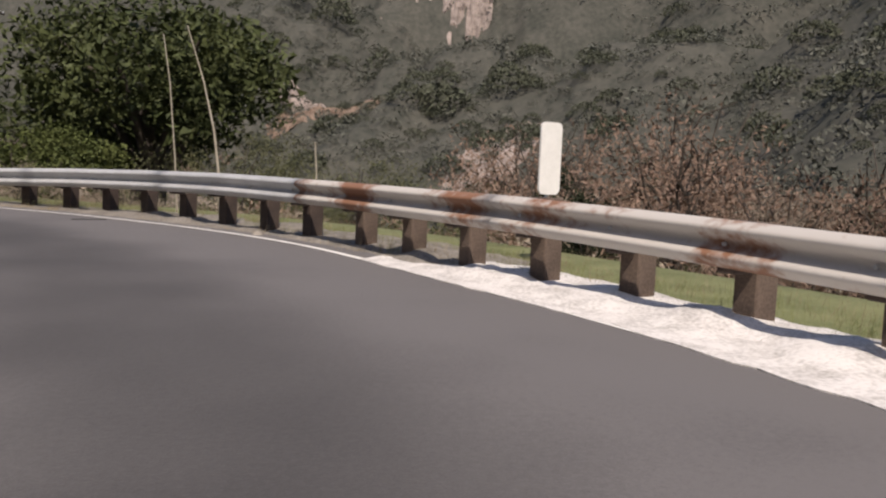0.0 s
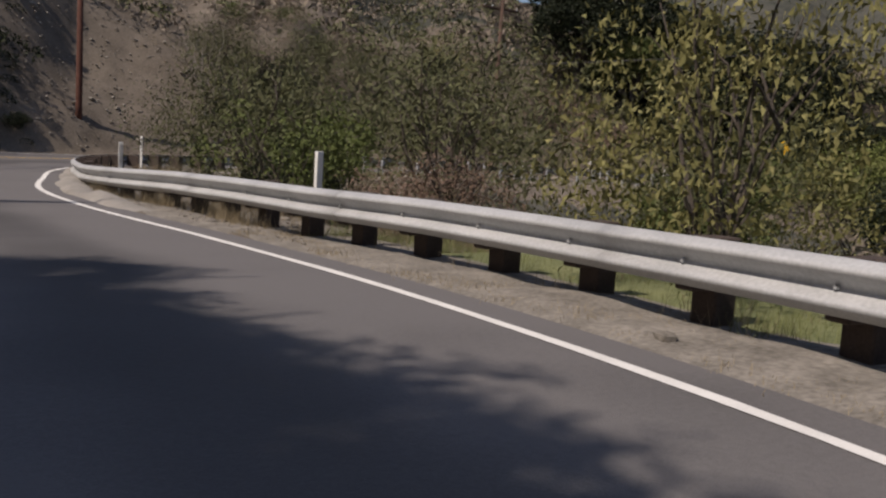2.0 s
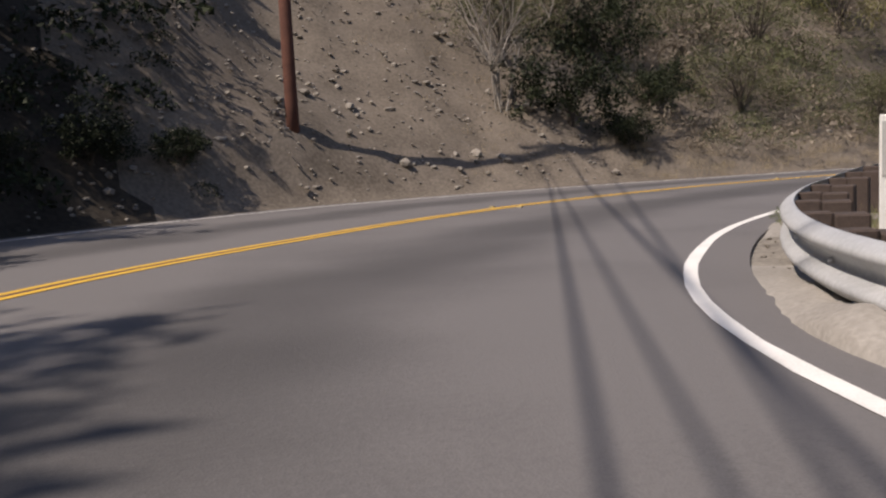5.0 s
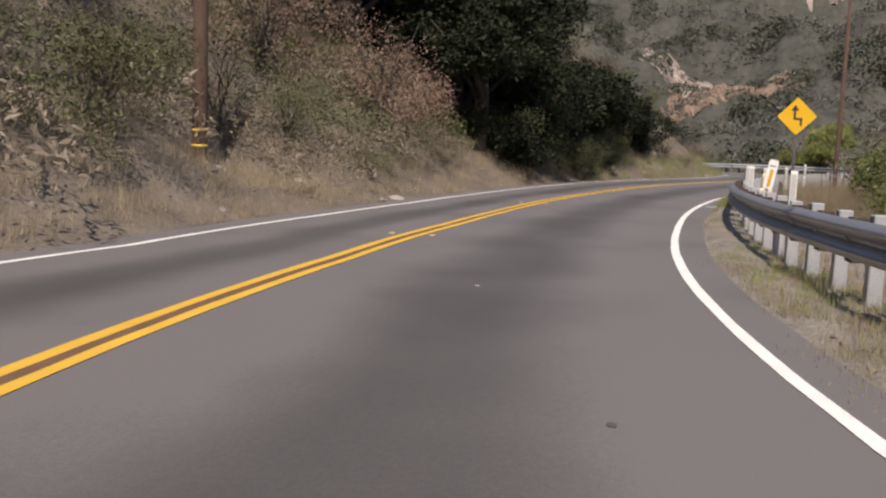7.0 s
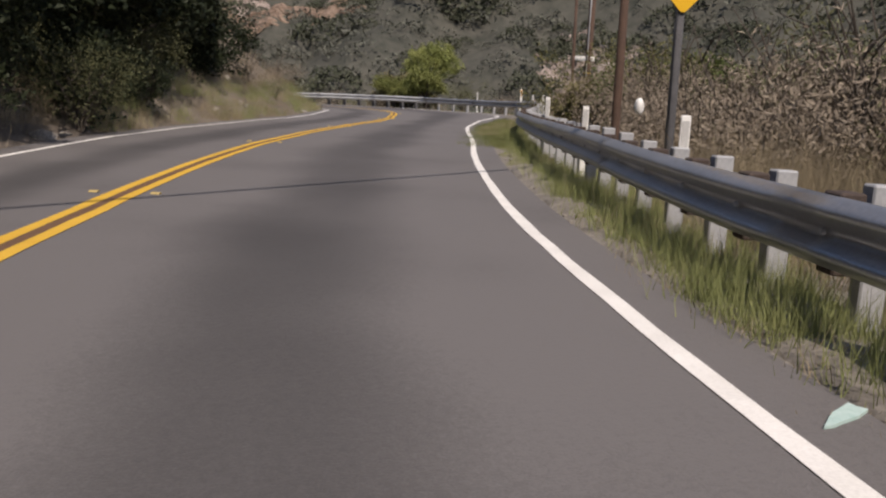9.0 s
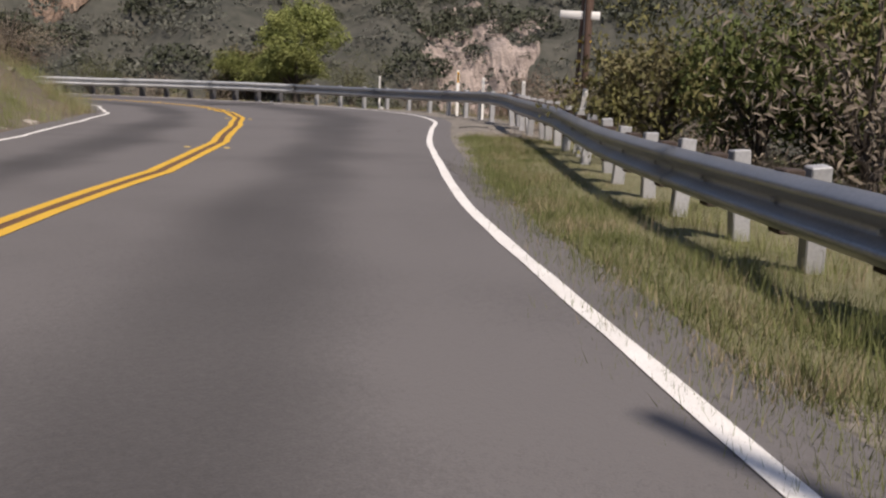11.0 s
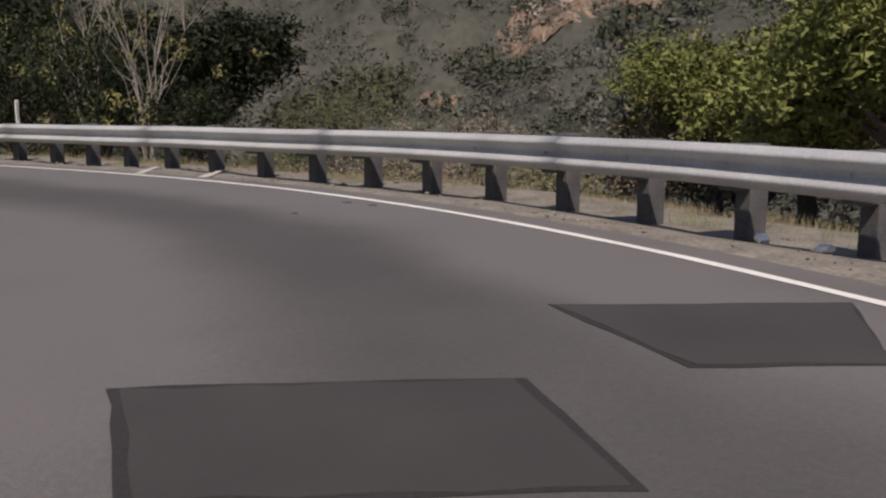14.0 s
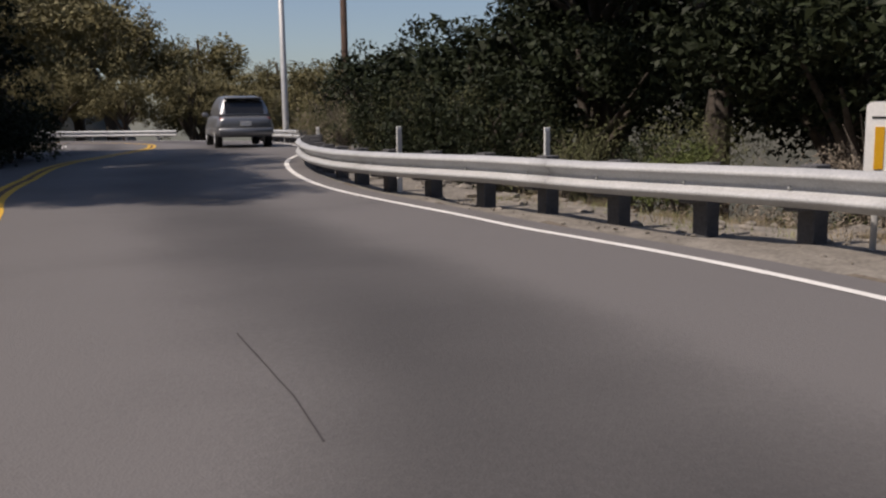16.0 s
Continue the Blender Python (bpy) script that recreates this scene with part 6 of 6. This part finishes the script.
scrub_cover(750, 44, 200, 2.3, 420, 0.085, srng, HILL_DARK, "hill_scrub", "dark green chaparral clumps on the far hillside", (30, 260, -180, 100))
scrub_cover(700, 9, 70, 0.9, 110, 0.09, srng, LEAF_OLIVE, "bank_scrub", "olive scrub on the upper bank", BANK_BOX, side=-1)
scrub_cover(350, 9, 70, 0.9, 110, 0.09, srng, LEAF_DRY, "bank_scrub", "dry scrub on the upper bank", BANK_BOX, side=-1)
scrub_cover(800, 0.8, 12, 0.6, 260, 0.08, srng, LEAF_DARK_SHADE, "shade_scrub", "leafy scrub on the shaded bank, shade put into its colour", (-8, 17.5, 20.5, 60), side=-1, thick=1.0)
scrub_cover(260, 2.2, 11, 0.8, 300, 0.07, srng, LEAF_DARK_SHADE, "shade_scrub", "leafy undergrowth below the oaks, shade put into its colour", (53, 76, 42, 62), side=-1, thick=1.0)
scrub_cover(1500, 9, 70, 0.8, 60, 0.12, srng, LEAF_DRY, "bank_scrub", "grey-brown scrub on the hill above the road", (10, 112, 50, 135), side=-1, thick=1.2)
scrub_cover(900, 9, 70, 0.9, 60, 0.12, srng, LEAF_OLIVE, "bank_scrub", "olive scrub on the hill above the road", (10, 112, 50, 135), side=-1, thick=1.0)
scrub_cover(480, 1.4, 11, 0.5, 460, 0.055, srng, LEAF_DRY, "bank_scrub", "grey-brown scrub covering the cut bank", (29, 53, 38, 66), side=-1, thick=0.5, slim=0.3)
scrub_cover(360, 1.6, 11, 0.55, 460, 0.05, srng, LEAF_OLIVE, "bank_scrub", "olive scrub covering the cut bank", (31, 53, 38, 66), side=-1, thick=0.5, slim=0.3)

# ---------------------------------------------------------------- rock faces on the far hills
outcrop(192, 35, 0, 8.5, 13, 46, ORANGE_ROCK, "orange broken rock face on the hillside", 1)
outcrop(193, 23, 0, 12, 16, 50, ORANGE_ROCK, "pale orange broken rock face on the hillside", 2)
outcrop(184, 29, 0, 4, 4, 10, ORANGE_ROCK, "small pale rock face on the hillside", 9)
outcrop(138.6, 0, 0, 9.5, 38, 54, ROCK, "tall pale reddish cliff rising out of the scrub", 3)
outcrop(122, -8, 0, 11, 9, 30, ORANGE_ROCK, "reddish broken rocks at the foot of the hill", 12)
outcrop(160, -16, 0, 4, 6, 24, ROCK, "pale broken rocks in the scrub", 10)
outcrop(280, 18, 0, 22, 20, 46, ROCK, "pale cliff band high on the hillside", 4)
outcrop(288, 2, 0, 18, 8, 22, ROCK, "pale cliff band high on the hillside", 5)
outcrop(208, 23, 0, 9, 4, 14, ROCK, "pale rocks showing through the scrub", 6)
outcrop(209, 38, 0, 12, 9, 22, ROCK, "pale rocks showing through the scrub", 7)
outcrop(160, -42, 0, 3, 3, 8, ROCK, "small pale rock in the scrub", 8)
outcrop(184, 47, 0, 4.5, 4, 14, ORANGE_ROCK, "orange rocks low in the scrub", 11)
